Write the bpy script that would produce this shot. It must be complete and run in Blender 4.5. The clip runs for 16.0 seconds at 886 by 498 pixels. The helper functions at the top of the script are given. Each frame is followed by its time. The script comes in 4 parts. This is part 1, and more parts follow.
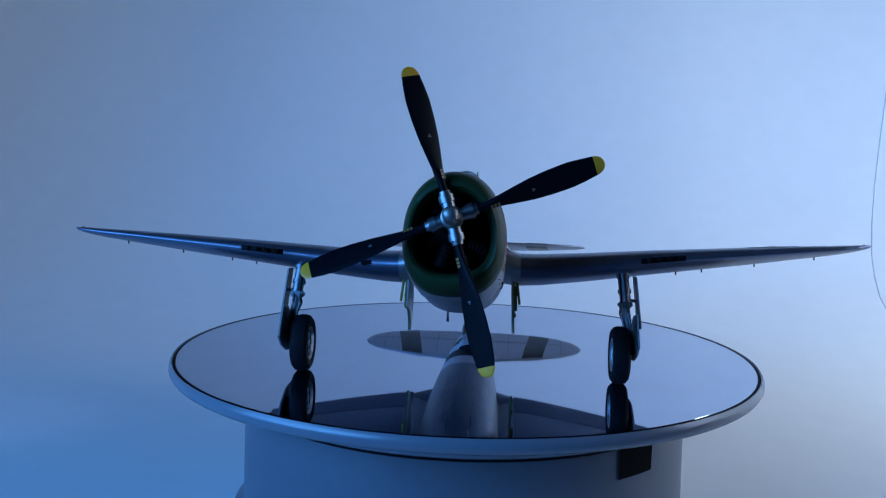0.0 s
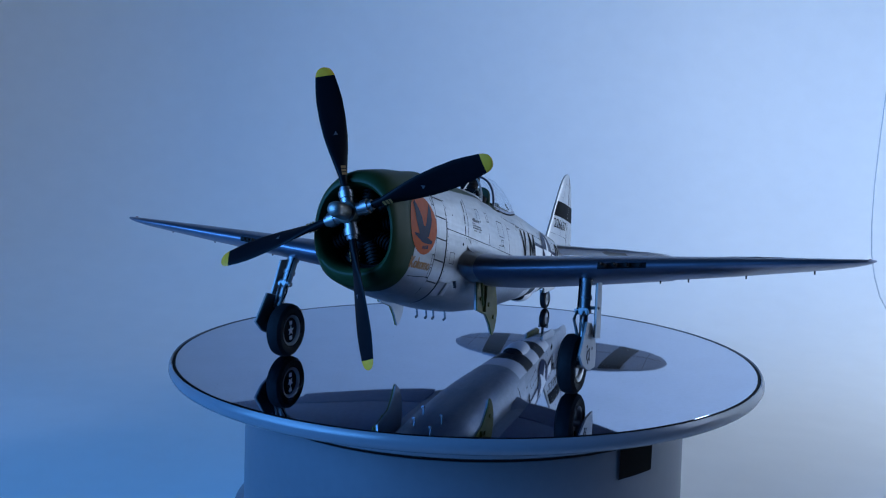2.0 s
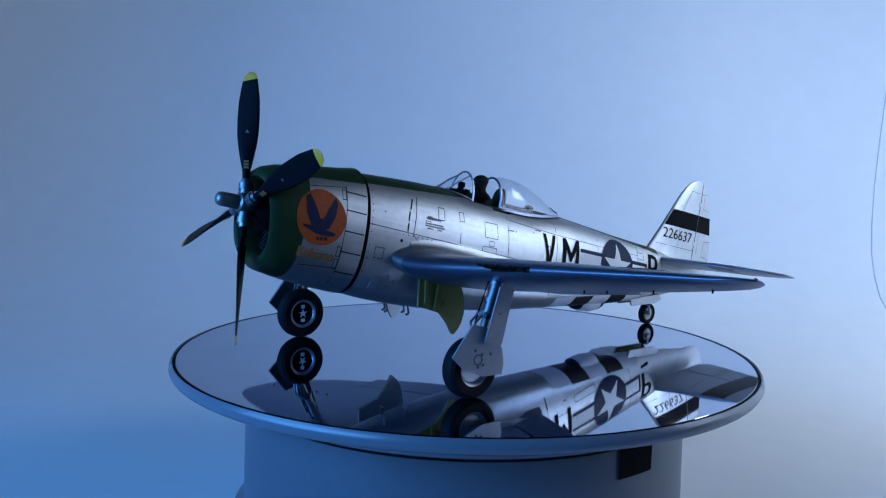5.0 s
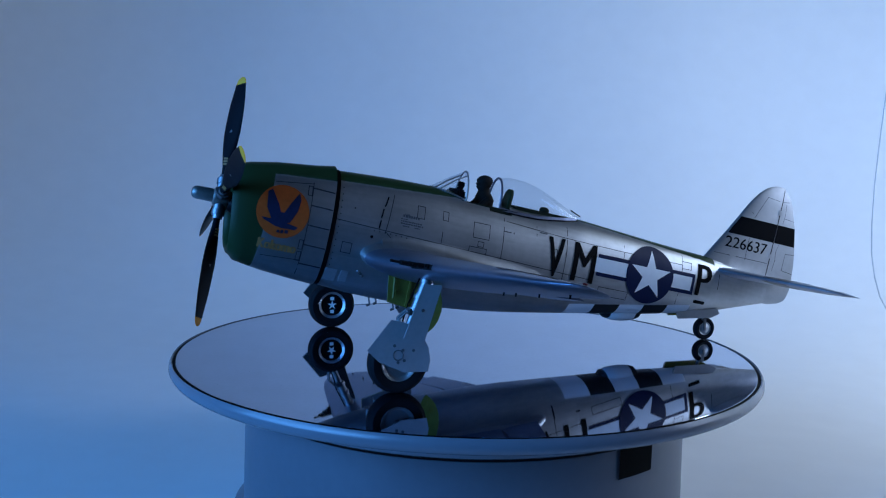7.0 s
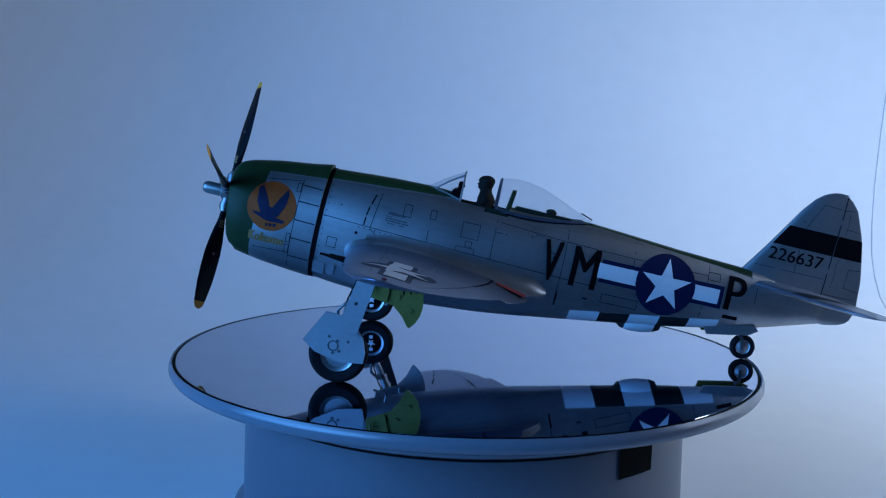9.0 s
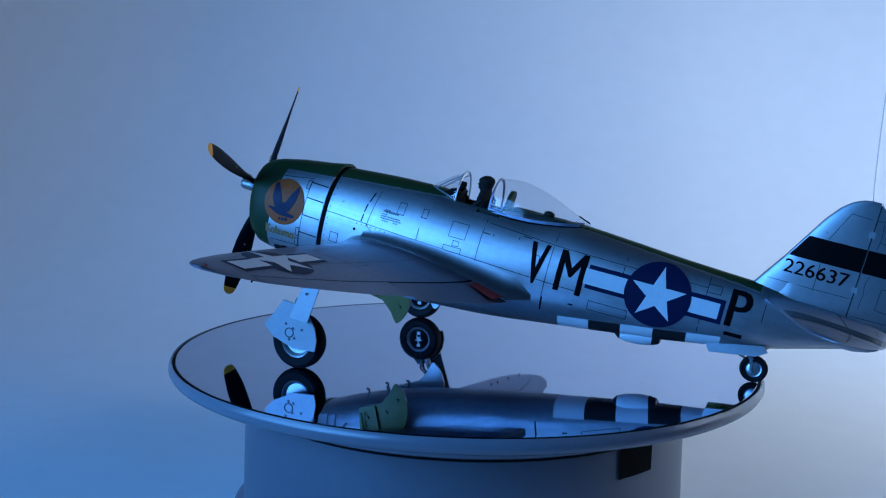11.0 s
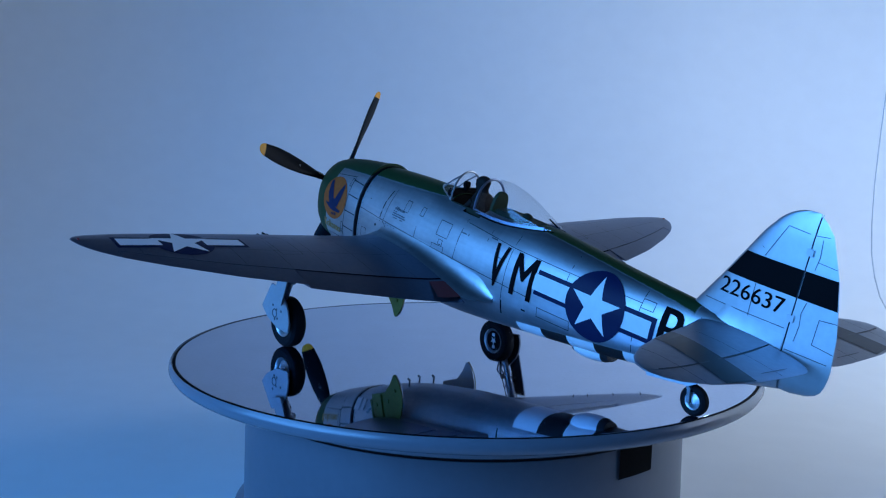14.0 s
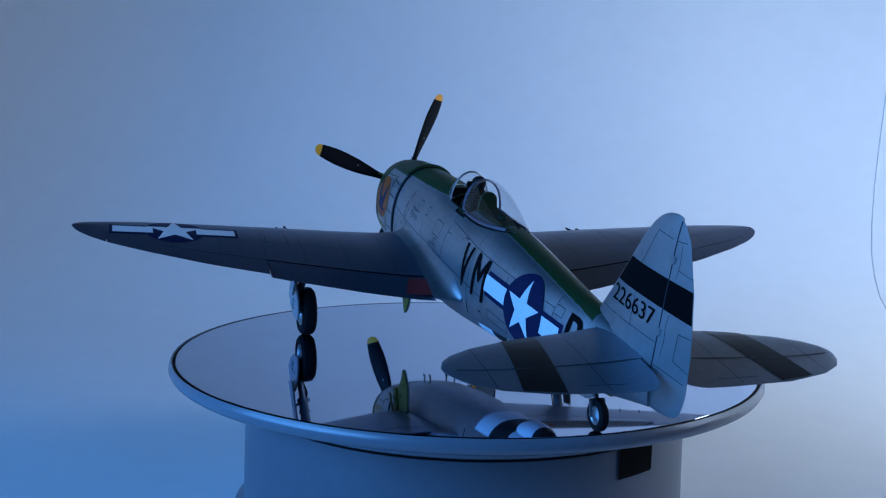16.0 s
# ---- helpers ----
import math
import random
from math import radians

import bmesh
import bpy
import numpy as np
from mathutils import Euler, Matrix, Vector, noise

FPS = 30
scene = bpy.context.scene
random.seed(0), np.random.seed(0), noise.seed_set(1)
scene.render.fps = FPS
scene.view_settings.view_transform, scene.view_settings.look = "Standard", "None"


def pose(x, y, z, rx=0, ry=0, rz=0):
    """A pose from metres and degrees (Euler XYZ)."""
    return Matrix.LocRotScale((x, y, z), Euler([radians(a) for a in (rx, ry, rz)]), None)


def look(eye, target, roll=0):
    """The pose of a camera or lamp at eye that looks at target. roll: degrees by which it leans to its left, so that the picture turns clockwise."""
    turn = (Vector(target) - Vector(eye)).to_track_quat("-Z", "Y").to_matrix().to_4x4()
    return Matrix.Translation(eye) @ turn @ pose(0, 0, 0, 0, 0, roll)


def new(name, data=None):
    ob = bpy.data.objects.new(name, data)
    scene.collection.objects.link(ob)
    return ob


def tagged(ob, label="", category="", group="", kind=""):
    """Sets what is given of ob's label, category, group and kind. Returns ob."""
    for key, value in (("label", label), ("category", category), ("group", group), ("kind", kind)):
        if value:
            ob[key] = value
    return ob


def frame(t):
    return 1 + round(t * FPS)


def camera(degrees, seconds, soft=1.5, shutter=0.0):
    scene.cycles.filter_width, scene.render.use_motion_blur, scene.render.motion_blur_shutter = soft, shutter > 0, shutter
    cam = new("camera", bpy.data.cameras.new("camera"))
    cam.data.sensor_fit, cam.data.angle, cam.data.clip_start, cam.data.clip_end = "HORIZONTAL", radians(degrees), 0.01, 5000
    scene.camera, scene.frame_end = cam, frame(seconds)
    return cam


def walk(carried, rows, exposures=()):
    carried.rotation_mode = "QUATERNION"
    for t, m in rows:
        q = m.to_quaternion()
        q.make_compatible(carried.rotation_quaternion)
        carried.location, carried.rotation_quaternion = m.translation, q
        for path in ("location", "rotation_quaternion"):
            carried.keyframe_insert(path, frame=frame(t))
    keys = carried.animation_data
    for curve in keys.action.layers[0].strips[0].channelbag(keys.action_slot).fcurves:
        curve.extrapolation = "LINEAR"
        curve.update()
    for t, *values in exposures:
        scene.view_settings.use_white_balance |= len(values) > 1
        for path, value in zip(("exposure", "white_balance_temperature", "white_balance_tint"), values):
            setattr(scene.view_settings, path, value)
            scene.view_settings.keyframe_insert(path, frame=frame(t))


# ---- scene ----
# ---- camera: one fixed view ----
cam = camera(49.75, 16.0, soft=1.15)
EYE = Vector((0, -0.3288, 0.0732))
AIM = Vector((math.sin(-0.0262) * math.cos(0.1142), math.cos(-0.0262) * math.cos(0.1142), -math.sin(0.1142)))
STAND = look(EYE, EYE + AIM, 1.507)
walk(cam, [(0, STAND), (16, STAND)])

# ---- light ----
world = bpy.data.worlds.new("world")
scene.world = world
world.use_nodes = True
world.node_tree.nodes["Background"].inputs[0].default_value = (0.25, 0.42, 0.9, 1)
world.node_tree.nodes["Background"].inputs[1].default_value = 0.12
scene.view_settings.exposure = 0.0


def area(name, at, to, size, size_y, watts, colour, spread=180):
    d = bpy.data.lights.new(name, "AREA")
    d.shape, d.size, d.size_y, d.energy, d.color, d.spread = "RECTANGLE", size, size_y, watts, colour, radians(spread)
    ob = new(name, d)
    ob.matrix_world = look(at, to)
    return ob


area("blue_lamp", (-0.55, -0.40, 0.20), (0.02, 0.0, 0.07), 0.68, 0.34, 2.6, (0.085, 0.36, 1.0), 96)
area("white_lamp", (0.57, 0.03, 0.21), (-0.31, 0.72, 0.09), 0.36, 0.34, 1.34, (0.50, 0.66, 1.0), 136)
# unseen fill, added to brighten the right side of the paper
area("paper_fill", (0.47, 0.08, 0.25), (0.40, 0.34, 0.0), 0.18, 0.20, 1.16, (0.68, 0.83, 1.0))

# ---- materials ----
S = 1 / 48
MATS = {}


def mat(name, colour, rough=0.5, metal=0.0, grain=0.08, scale=40.0, bump=0.0, coat=0.0, spec=0.5, space="Object"):
    """Paint, plastic or metal with variation at two scales and fine relief."""
    if name in MATS:
        return MATS[name]
    m = bpy.data.materials.new(name)
    m.use_nodes = True
    nt = m.node_tree
    b = nt.nodes["Principled BSDF"]
    tc = nt.nodes.new("ShaderNodeTexCoord")
    big, fine = nt.nodes.new("ShaderNodeTexNoise"), nt.nodes.new("ShaderNodeTexNoise")
    for n, s in ((big, scale), (fine, scale * 11)):
        n.inputs["Scale"].default_value = s
        n.inputs["Detail"].default_value = 4
        nt.links.new(tc.outputs[space], n.inputs["Vector"])
    add = nt.nodes.new("ShaderNodeMath")
    add.operation = "ADD"
    nt.links.new(big.outputs[0], add.inputs[0])
    nt.links.new(fine.outputs[0], add.inputs[1])
    ramp = nt.nodes.new("ShaderNodeMapRange")
    ramp.inputs[1].default_value, ramp.inputs[2].default_value = 0.7, 1.3
    ramp.inputs[3].default_value, ramp.inputs[4].default_value = 1 - grain, 1 + grain
    nt.links.new(add.outputs[0], ramp.inputs[0])
    mul = nt.nodes.new("ShaderNodeVectorMath")
    mul.operation = "SCALE"
    mul.inputs[0].default_value = colour
    nt.links.new(ramp.outputs[0], mul.inputs["Scale"])
    nt.links.new(mul.outputs[0], b.inputs["Base Color"])
    rr = nt.nodes.new("ShaderNodeMapRange")
    rr.inputs[1].default_value, rr.inputs[2].default_value = 0.3, 0.7
    rr.inputs[3].default_value, rr.inputs[4].default_value = max(0.01, rough * (1 - grain)), min(1, rough * (1 + grain))
    nt.links.new(big.outputs[0], rr.inputs[0])
    nt.links.new(rr.outputs[0], b.inputs["Roughness"])
    b.inputs["Metallic"].default_value = metal
    b.inputs["Coat Weight"].default_value = coat
    b.inputs["Specular IOR Level"].default_value = spec
    if bump:
        bp = nt.nodes.new("ShaderNodeBump")
        bp.inputs["Strength"].default_value = bump
        bp.inputs["Distance"].default_value = 0.0003
        nt.links.new(fine.outputs[0], bp.inputs["Height"])
        nt.links.new(bp.outputs[0], b.inputs["Normal"])
    MATS[name] = m
    return m


def calc(nt, op, a, b=None, clamp=False):
    n = nt.nodes.new("ShaderNodeMath")
    n.operation, n.use_clamp = op, clamp
    for i, v in enumerate((a, b)):
        if v is None:
            continue
        if isinstance(v, (int, float)):
            n.inputs[i].default_value = v
        else:
            nt.links.new(v, n.inputs[i])
    return n.outputs[0]


def painted(name, kind):
    """Silver lacquer with olive anti-glare paint; the fuselage also has invasion stripes below. Masks follow aircraft metres."""
    m = mat(name, (0.44, 0.45, 0.465), 0.44, 0.95, 0.07, 45, 0.04, spec=0.15)
    nt = m.node_tree
    b = nt.nodes["Principled BSDF"]
    base = b.inputs["Base Color"].links[0].from_socket
    at = nt.nodes.new("ShaderNodeAttribute")
    at.attribute_name = "body"
    # each panel a little lighter or darker, with faint streaks along the flow
    cell = nt.nodes.new("ShaderNodeVectorMath")
    cell.operation = "SNAP"
    cell.inputs[1].default_value = (0.87, 5.0, 0.47)
    nt.links.new(at.outputs["Vector"], cell.inputs[0])
    hue = nt.nodes.new("ShaderNodeTexWhiteNoise")
    nt.links.new(cell.outputs[0], hue.inputs["Vector"])
    along = nt.nodes.new("ShaderNodeVectorMath")
    along.operation = "MULTIPLY"
    along.inputs[1].default_value = (1.2, 7.0, 9.0)
    nt.links.new(at.outputs["Vector"], along.inputs[0])
    streak = nt.nodes.new("ShaderNodeTexNoise")
    streak.inputs["Scale"].default_value = 1.6
    streak.inputs["Detail"].default_value = 5
    nt.links.new(along.outputs[0], streak.inputs["Vector"])
    tone = calc(nt, "ADD", calc(nt, "MULTIPLY", hue.outputs[0], 0.16), calc(nt, "MULTIPLY", streak.outputs[0], 0.36))
    tone = calc(nt, "ADD", tone, 0.74)
    vary = nt.nodes.new("ShaderNodeVectorMath")
    vary.operation = "SCALE"
    nt.links.new(base, vary.inputs[0])
    nt.links.new(tone, vary.inputs["Scale"])
    base = vary.outputs[0]
    sep = nt.nodes.new("ShaderNodeSeparateXYZ")
    nt.links.new(at.outputs["Vector"], sep.inputs[0])
    x, y, z = sep.outputs
    edge = nt.nodes.new("ShaderNodeTexNoise")
    edge.inputs["Scale"].default_value = 9
    nt.links.new(at.outputs["Vector"], edge.inputs["Vector"])
    wob = calc(nt, "MULTIPLY", calc(nt, "SUBTRACT", edge.outputs[0], 0.5), 0.022)

    def above(v, limit):
        return calc(nt, "MULTIPLY", calc(nt, "SUBTRACT", calc(nt, "ADD", v, wob), limit), 60, True)

    def mixin(mask, colour, src):
        mx = nt.nodes.new("ShaderNodeMix")
        mx.data_type = "RGBA"
        nt.links.new(mask, mx.inputs[0])
        nt.links.new(src, mx.inputs[6])
        mx.inputs[7].default_value = (*colour, 1)
        return mx.outputs[2]

    if kind == "cowl":
        line = calc(nt, "ADD", calc(nt, "MULTIPLY", z, -0.055), -0.662)
        front = calc(nt, "MULTIPLY", calc(nt, "SUBTRACT", x, line), 80, True)
        top = above(z, calc(nt, "ADD", calc(nt, "MULTIPLY", x, -0.09), 0.46))
        paint = calc(nt, "MAXIMUM", front, top)
        col = mixin(paint, (0.018, 0.042, 0.016), base)
    else:
        fwd = above(z, calc(nt, "ADD", calc(nt, "MULTIPLY", x, -0.07), 0.515))
        near = calc(nt, "MULTIPLY", calc(nt, "SUBTRACT", x, -4.6), 40, True)
        fwd = calc(nt, "MULTIPLY", fwd, near)
        strip = calc(nt, "MULTIPLY", calc(nt, "SUBTRACT", 0.19, calc(nt, "ADD", calc(nt, "ABSOLUTE", y), wob)), 60, True)
        strip = calc(nt, "MULTIPLY", strip, calc(nt, "MULTIPLY", calc(nt, "SUBTRACT", z, 0.3), 40, True))
        strip = calc(nt, "MULTIPLY", strip, calc(nt, "MULTIPLY", calc(nt, "SUBTRACT", x, -8.75), 40, True))
        paint = calc(nt, "MAXIMUM", fwd, strip)
        col = mixin(paint, (0.02, 0.045, 0.016), base)
        # stripes round the belly
        low = calc(nt, "MULTIPLY", calc(nt, "SUBTRACT", calc(nt, "ADD", calc(nt, "MULTIPLY", calc(nt, "ADD", x, 5.92), -0.155), -0.54), z), 90, True)
        run = calc(nt, "DIVIDE", calc(nt, "SUBTRACT", -5.92, x), 0.487)
        inside = calc(nt, "MULTIPLY", calc(nt, "GREATER_THAN", run, 0), calc(nt, "LESS_THAN", run, 5))
        belt = calc(nt, "MULTIPLY", low, inside)
        dark = calc(nt, "GREATER_THAN", calc(nt, "MODULO", run, 2), 1)
        col = mixin(belt, (0.8, 0.8, 0.8), col)
        col = mixin(calc(nt, "MULTIPLY", belt, dark), (0.02, 0.02, 0.022), col)
        paint = calc(nt, "MAXIMUM", paint, belt)
    nt.links.new(col, b.inputs["Base Color"])
    nt.links.new(calc(nt, "MULTIPLY", calc(nt, "SUBTRACT", 1, paint), 0.95), b.inputs["Metallic"])
    return m


SILVER = mat("silver_lacquer", (0.46, 0.47, 0.485), 0.42, 0.9, 0.07, 45, 0.04)
# the same silver, dim bluish reflections of the wings put into the colour
DIMSILVER = mat("shaded_silver", (0.20, 0.225, 0.305), 0.37, 0.85, 0.08, 50, 0.05)
# tailplane silver with its blue reflected light put into the colour
DIMTAIL = mat("shaded_tail_silver", (0.34, 0.365, 0.425), 0.44, 0.85, 0.08, 50, 0.05)
DOORM = mat("door_silver_paint", (0.37, 0.38, 0.40), 0.48, 0.35, 0.07, 60, 0.04)
PLATE = mat("pale_plate_paint", (0.55, 0.56, 0.58), 0.4, 0.8, 0.08, 70)
STEEL = mat("grey_metal", (0.2, 0.21, 0.225), 0.5, 1.0, 0.1, 80)
LEGM = mat("leg_metal", (0.3, 0.31, 0.33), 0.42, 1.0, 0.1, 80)
HUBM = mat("brushed_hub", (0.28, 0.28, 0.27), 0.42, 0.8, 0.12, 90)
BLACK = mat("black_paint", (0.004, 0.004, 0.005), 0.55, 0, 0.1, 60, spec=0.04)
BLADE = mat("blade_black", (0.004, 0.005, 0.008), 0.45, 0, 0.15, 70, 0.03, spec=0.07)
YELLOW = mat("yellow_paint", (0.95, 0.38, 0.02), 0.5, 0, 0.1, 60)
RUBBER = mat("tyre_rubber", (0.009, 0.009, 0.011), 0.6, 0, 0.2, 90, 0.05, spec=0.09)
WHITE = mat("white_decal", (0.78, 0.79, 0.80), 0.45, 0, 0.04, 60)
NAVY = mat("insignia_blue", (0.007, 0.013, 0.05), 0.42, 0, 0.08, 60, spec=0.1)
ORANGE = mat("emblem_orange", (0.43, 0.08, 0.016), 0.45, 0, 0.14, 70, spec=0.15)
BIRD = mat("emblem_blue", (0.012, 0.018, 0.05), 0.45, 0, 0.25, 70, spec=0.12)
RED = mat("dull_red", (0.26, 0.022, 0.02), 0.5, 0, 0.15, 70)
CHROMATE = mat("zinc_chromate_green", (0.16, 0.15, 0.022), 0.55, 0, 0.15, 70)
PANEL = mat("panel_line_wash", (0.03, 0.032, 0.038), 0.6, 0, 0.2, 90, spec=0.2)
FAINT = mat("faint_panel_wash", (0.09, 0.095, 0.11), 0.5, 0.3, 0.2, 90)
BAND = mat("satin_black_band", (0.006, 0.006, 0.007), 0.35, 0, 0.1, 60, spec=0.5)
STICKER = mat("black_sticker", (0.003, 0.003, 0.003), 0.7, 0, 0.1, 60, spec=0.05)
# unlit inner side of the gear doors, its shade given as dark colour
DOORIN = mat("shaded_door_inside", (0.05, 0.055, 0.06), 0.5, 0.3, 0.15, 70)
ENGINE = mat("engine_dark", (0.007, 0.007, 0.008), 0.55, 0, 0.2, 90, spec=0.1)
OLIVE = mat("olive_paint", (0.02, 0.035, 0.013), 0.6, 0, 0.18, 90, spec=0.25)
COCKPIT = mat("cockpit_dark_green", (0.012, 0.018, 0.009), 0.6, 0, 0.2, 90, spec=0.2)
LEATHER = mat("figure_brown", (0.016, 0.012, 0.010), 0.65, 0, 0.2, 90, spec=0.12)
OCHRE = mat("faded_ochre", (0.33, 0.16, 0.05), 0.5, 0, 0.2, 90)
GREYTXT = mat("grey_stencil", (0.10, 0.10, 0.11), 0.5, 0, 0.2, 90)
COWLM = painted("cowl_paint", "cowl")
FUSEM = painted("fuselage_paint", "fuselage")
PAPER = mat("white_paper", (0.80, 0.80, 0.80), 0.75, 0, 0.02, 6, 0.02)
# rim plastic set well below white: shade is put into its colour
RIMSHADED = mat("shaded_rim_plastic", (0.18, 0.195, 0.23), 0.26, 0, 0.03, 30, 0, 0.1)
# white drum plastic, its front shade and blue light put into the colour
DRUMSHADED = mat("shaded_drum_plastic", (0.115, 0.125, 0.15), 0.4, 0, 0.04, 30)
MIRROR = mat("mirror_glass", (0.42, 0.49, 0.62), 0.03, 1.0, 0.05, 60)
ROOMDARK = mat("dim_room_paint", (0.04, 0.04, 0.045), 0.8, 0, 0.05, 4)


def glass(name):
    m = bpy.data.materials.new(name)
    m.use_nodes = True
    nt = m.node_tree
    nt.nodes.clear()
    out = nt.nodes.new("ShaderNodeOutputMaterial")
    tr, gl, mx = (nt.nodes.new("ShaderNode" + k) for k in ("BsdfTransparent", "BsdfGlossy", "MixShader"))
    tr.inputs[0].default_value = (0.93, 0.95, 0.97, 1)
    gl.inputs["Roughness"].default_value = 0.06
    lw = nt.nodes.new("ShaderNodeLayerWeight")
    lw.inputs["Blend"].default_value = 0.5
    edge = calc(nt, "MULTIPLY", calc(nt, "POWER", lw.outputs["Facing"], 4), 0.35)
    nt.links.new(calc(nt, "ADD", edge, 0.06), mx.inputs[0])
    nt.links.new(tr.outputs[0], mx.inputs[1])
    nt.links.new(gl.outputs[0], mx.inputs[2])
    nt.links.new(mx.outputs[0], out.inputs[0])
    return m


GLASS = glass("clear_canopy_plastic")

# ---- building helpers ----
HUB = Vector((8.63, 0, 2.55))
PITCH = Matrix(((0.9793, 0, -0.2025), (0, 1, 0), (0.2025, 0, 0.9793))).to_4x4()
SEAT = Matrix.Translation((-0.0963, -0.0006, 0)) @ Matrix.Scale(S, 4)
BODY = SEAT @ Matrix.Rotation(0.0094, 4, "X") @ Matrix.Translation(HUB) @ PITCH      # aircraft metres, x forward from the hub
LEVEL = SEAT                                                                        # aircraft metres, level with the mirror
WORLD = Matrix.Identity(4)


def part(name, bm, material, parent, label="", m=None, smooth=35):
    """Links a bmesh as one mesh under a thing or part; keeps its aircraft coordinates as the attribute 'body'."""
    me = bpy.data.meshes.new(name)
    bmesh.ops.recalc_face_normals(bm, faces=bm.faces)
    bm.to_mesh(me)
    bm.free()
    co = np.empty(len(me.vertices) * 3, np.float32)
    me.vertices.foreach_get("co", co)
    me.attributes.new("body", "FLOAT_VECTOR", "POINT").data.foreach_set("vector", co)
    me.transform(BODY if m is None else m)
    if smooth:
        me.polygons.foreach_set("use_smooth", [True] * len(me.polygons))
        me.set_sharp_from_angle(angle=radians(smooth))
    for x in (material if isinstance(material, (list, tuple)) else [material]):
        me.materials.append(x)
    ob = new(name, me)
    if parent:
        ob.parent = parent
    return tagged(ob, label)


def flipped(bm):
    """The same shape on the other side of the aircraft."""
    c = bm.copy()
    bmesh.ops.transform(c, matrix=Matrix.Diagonal((1, -1, 1, 1)), verts=c.verts)
    return c


def loft(bm, rows, closed=True, caps=True):
    vs = [[bm.verts.new(p) for p in r] for r in rows]
    n = len(rows[0])
    for a, b in zip(vs, vs[1:]):
        for i in range(n if closed else n - 1):
            j = (i + 1) % n
            bm.faces.new((a[i], a[j], b[j], b[i]))
    if caps and closed:
        bm.faces.new(vs[0][::-1])
        bm.faces.new(vs[-1])
    return bm


def tube(bm, a, b, r0, r1=None, n=12):
    a, b = Vector(a), Vector(b)
    q = (b - a).to_track_quat("Z", "Y")
    r1 = r0 if r1 is None else r1
    ring = [Vector((math.cos(2 * math.pi * k / n), math.sin(2 * math.pi * k / n), 0)) for k in range(n)]
    return loft(bm, [[a + q @ (v * r0) for v in ring], [b + q @ (v * r1) for v in ring]])


def turned(bm, prof, n=48, axis="Z", at=(0, 0, 0), closed_profile=False):
    """A turned body: profile of (radius, height)."""
    rows = []
    for r, h in prof:
        row = []
        for k in range(n):
            a = 2 * math.pi * k / n
            p = Vector((r * math.cos(a), r * math.sin(a), h))
            if axis == "X":
                p = Vector((h, r * math.cos(a), r * math.sin(a)))
            if axis == "Y":
                p = Vector((r * math.sin(a), h, r * math.cos(a)))
            row.append(p + Vector(at))
        rows.append(row)
    if closed_profile:
        rows.append(rows[0])
        loft(bm, rows, True, False)
        bmesh.ops.remove_doubles(bm, verts=bm.verts, dist=1e-7)
        return bm
    return loft(bm, rows)


def box(bm, lo, hi, bevel=0.0):
    x0, y0, z0 = lo
    x1, y1, z1 = hi
    t = loft(bmesh.new(), [[(x0, y0, z0), (x1, y0, z0), (x1, y1, z0), (x0, y1, z0)], [(x0, y0, z1), (x1, y0, z1), (x1, y1, z1), (x0, y1, z1)]])
    if bevel:
        bmesh.ops.bevel(t, geom=t.edges[:], offset=bevel, segments=2, affect="EDGES")
    me = bpy.data.meshes.new("tmp")
    t.to_mesh(me)
    t.free()
    bm.from_mesh(me)
    bpy.data.meshes.remove(me)
    return bm


def slab(bm, poly, y0, y1, lean=0.0):
    """A plate in the aircraft's side plane: polygon of (x, z) from y0 to y1."""
    return loft(bm, [[(x, y0 + lean * z, z) for x, z in poly], [(x, y1 + lean * z, z) for x, z in poly]])


def ball(bm, at, r, scale=(1, 1, 1), seg=14):
    m = Matrix.Translation(at) @ Matrix.Diagonal((*scale, 1))
    bmesh.ops.create_uvsphere(bm, u_segments=seg, v_segments=seg // 2 + 2, radius=r, matrix=m)
    return bm


# ---- shape of the aircraft ----
FUS = np.array([  # x, top, bottom, half width
    (-1.60, 0.785, -1.03, 0.655), (-2.2, 0.83, -1.085, 0.68), (-2.66, 0.86, -1.10, 0.69), (-3.3, 0.88, -1.095, 0.69),
    (-4.4, 0.84, -1.0, 0.665), (-5.0, 0.83, -0.92, 0.64), (-5.9, 0.885, -0.775, 0.585), (-6.5, 0.85, -0.68, 0.535),
    (-7.5, 0.785, -0.52, 0.435), (-8.3, 0.75, -0.36, 0.335), (-8.6, 0.74, -0.29, 0.295), (-9.1, 0.70, -0.17, 0.215),
    (-9.8, 0.62, 0.05, 0.12), (-10.0, 0.60, 0.11, 0.085)])
FX = np.linspace(-1.6, -10.0, 169)
FT = np.stack([np.interp(-FX, -FUS[:, 0], FUS[:, k]) for k in (1, 2, 3)], 1)
for _ in range(6):
    FT[1:-1] = (FT[:-2] + 2 * FT[1:-1] + FT[2:]) / 4
POW, POWB = 2.15, 2.5      # squareness of the section above and below its widest place


def fus(x):
    return [float(np.interp(-x, -FX, FT[:, k])) for k in range(3)]


def side_y(x, z):
    """Half width of the body at a place on its side."""
    if x > -1.62:
        t, b, w = cowl(x)
    else:
        t, b, w = fus(x)
    zm = t * 0.45 + b * 0.55
    h = (t - zm) if z > zm else (zm - b)
    k = min(0.9999, abs(z - zm) / h)
    p = POW if z > zm else POWB
    return w * (1 - k ** p) ** (1 / p)


def top_z(x, y):
    """Height of the upper skin at a distance from the middle."""
    t, b, w = fus(x)
    zm = t * 0.45 + b * 0.55
    return zm + (t - zm) * (1 - min(0.9999, abs(y) / w) ** POW) ** (1 / POW)


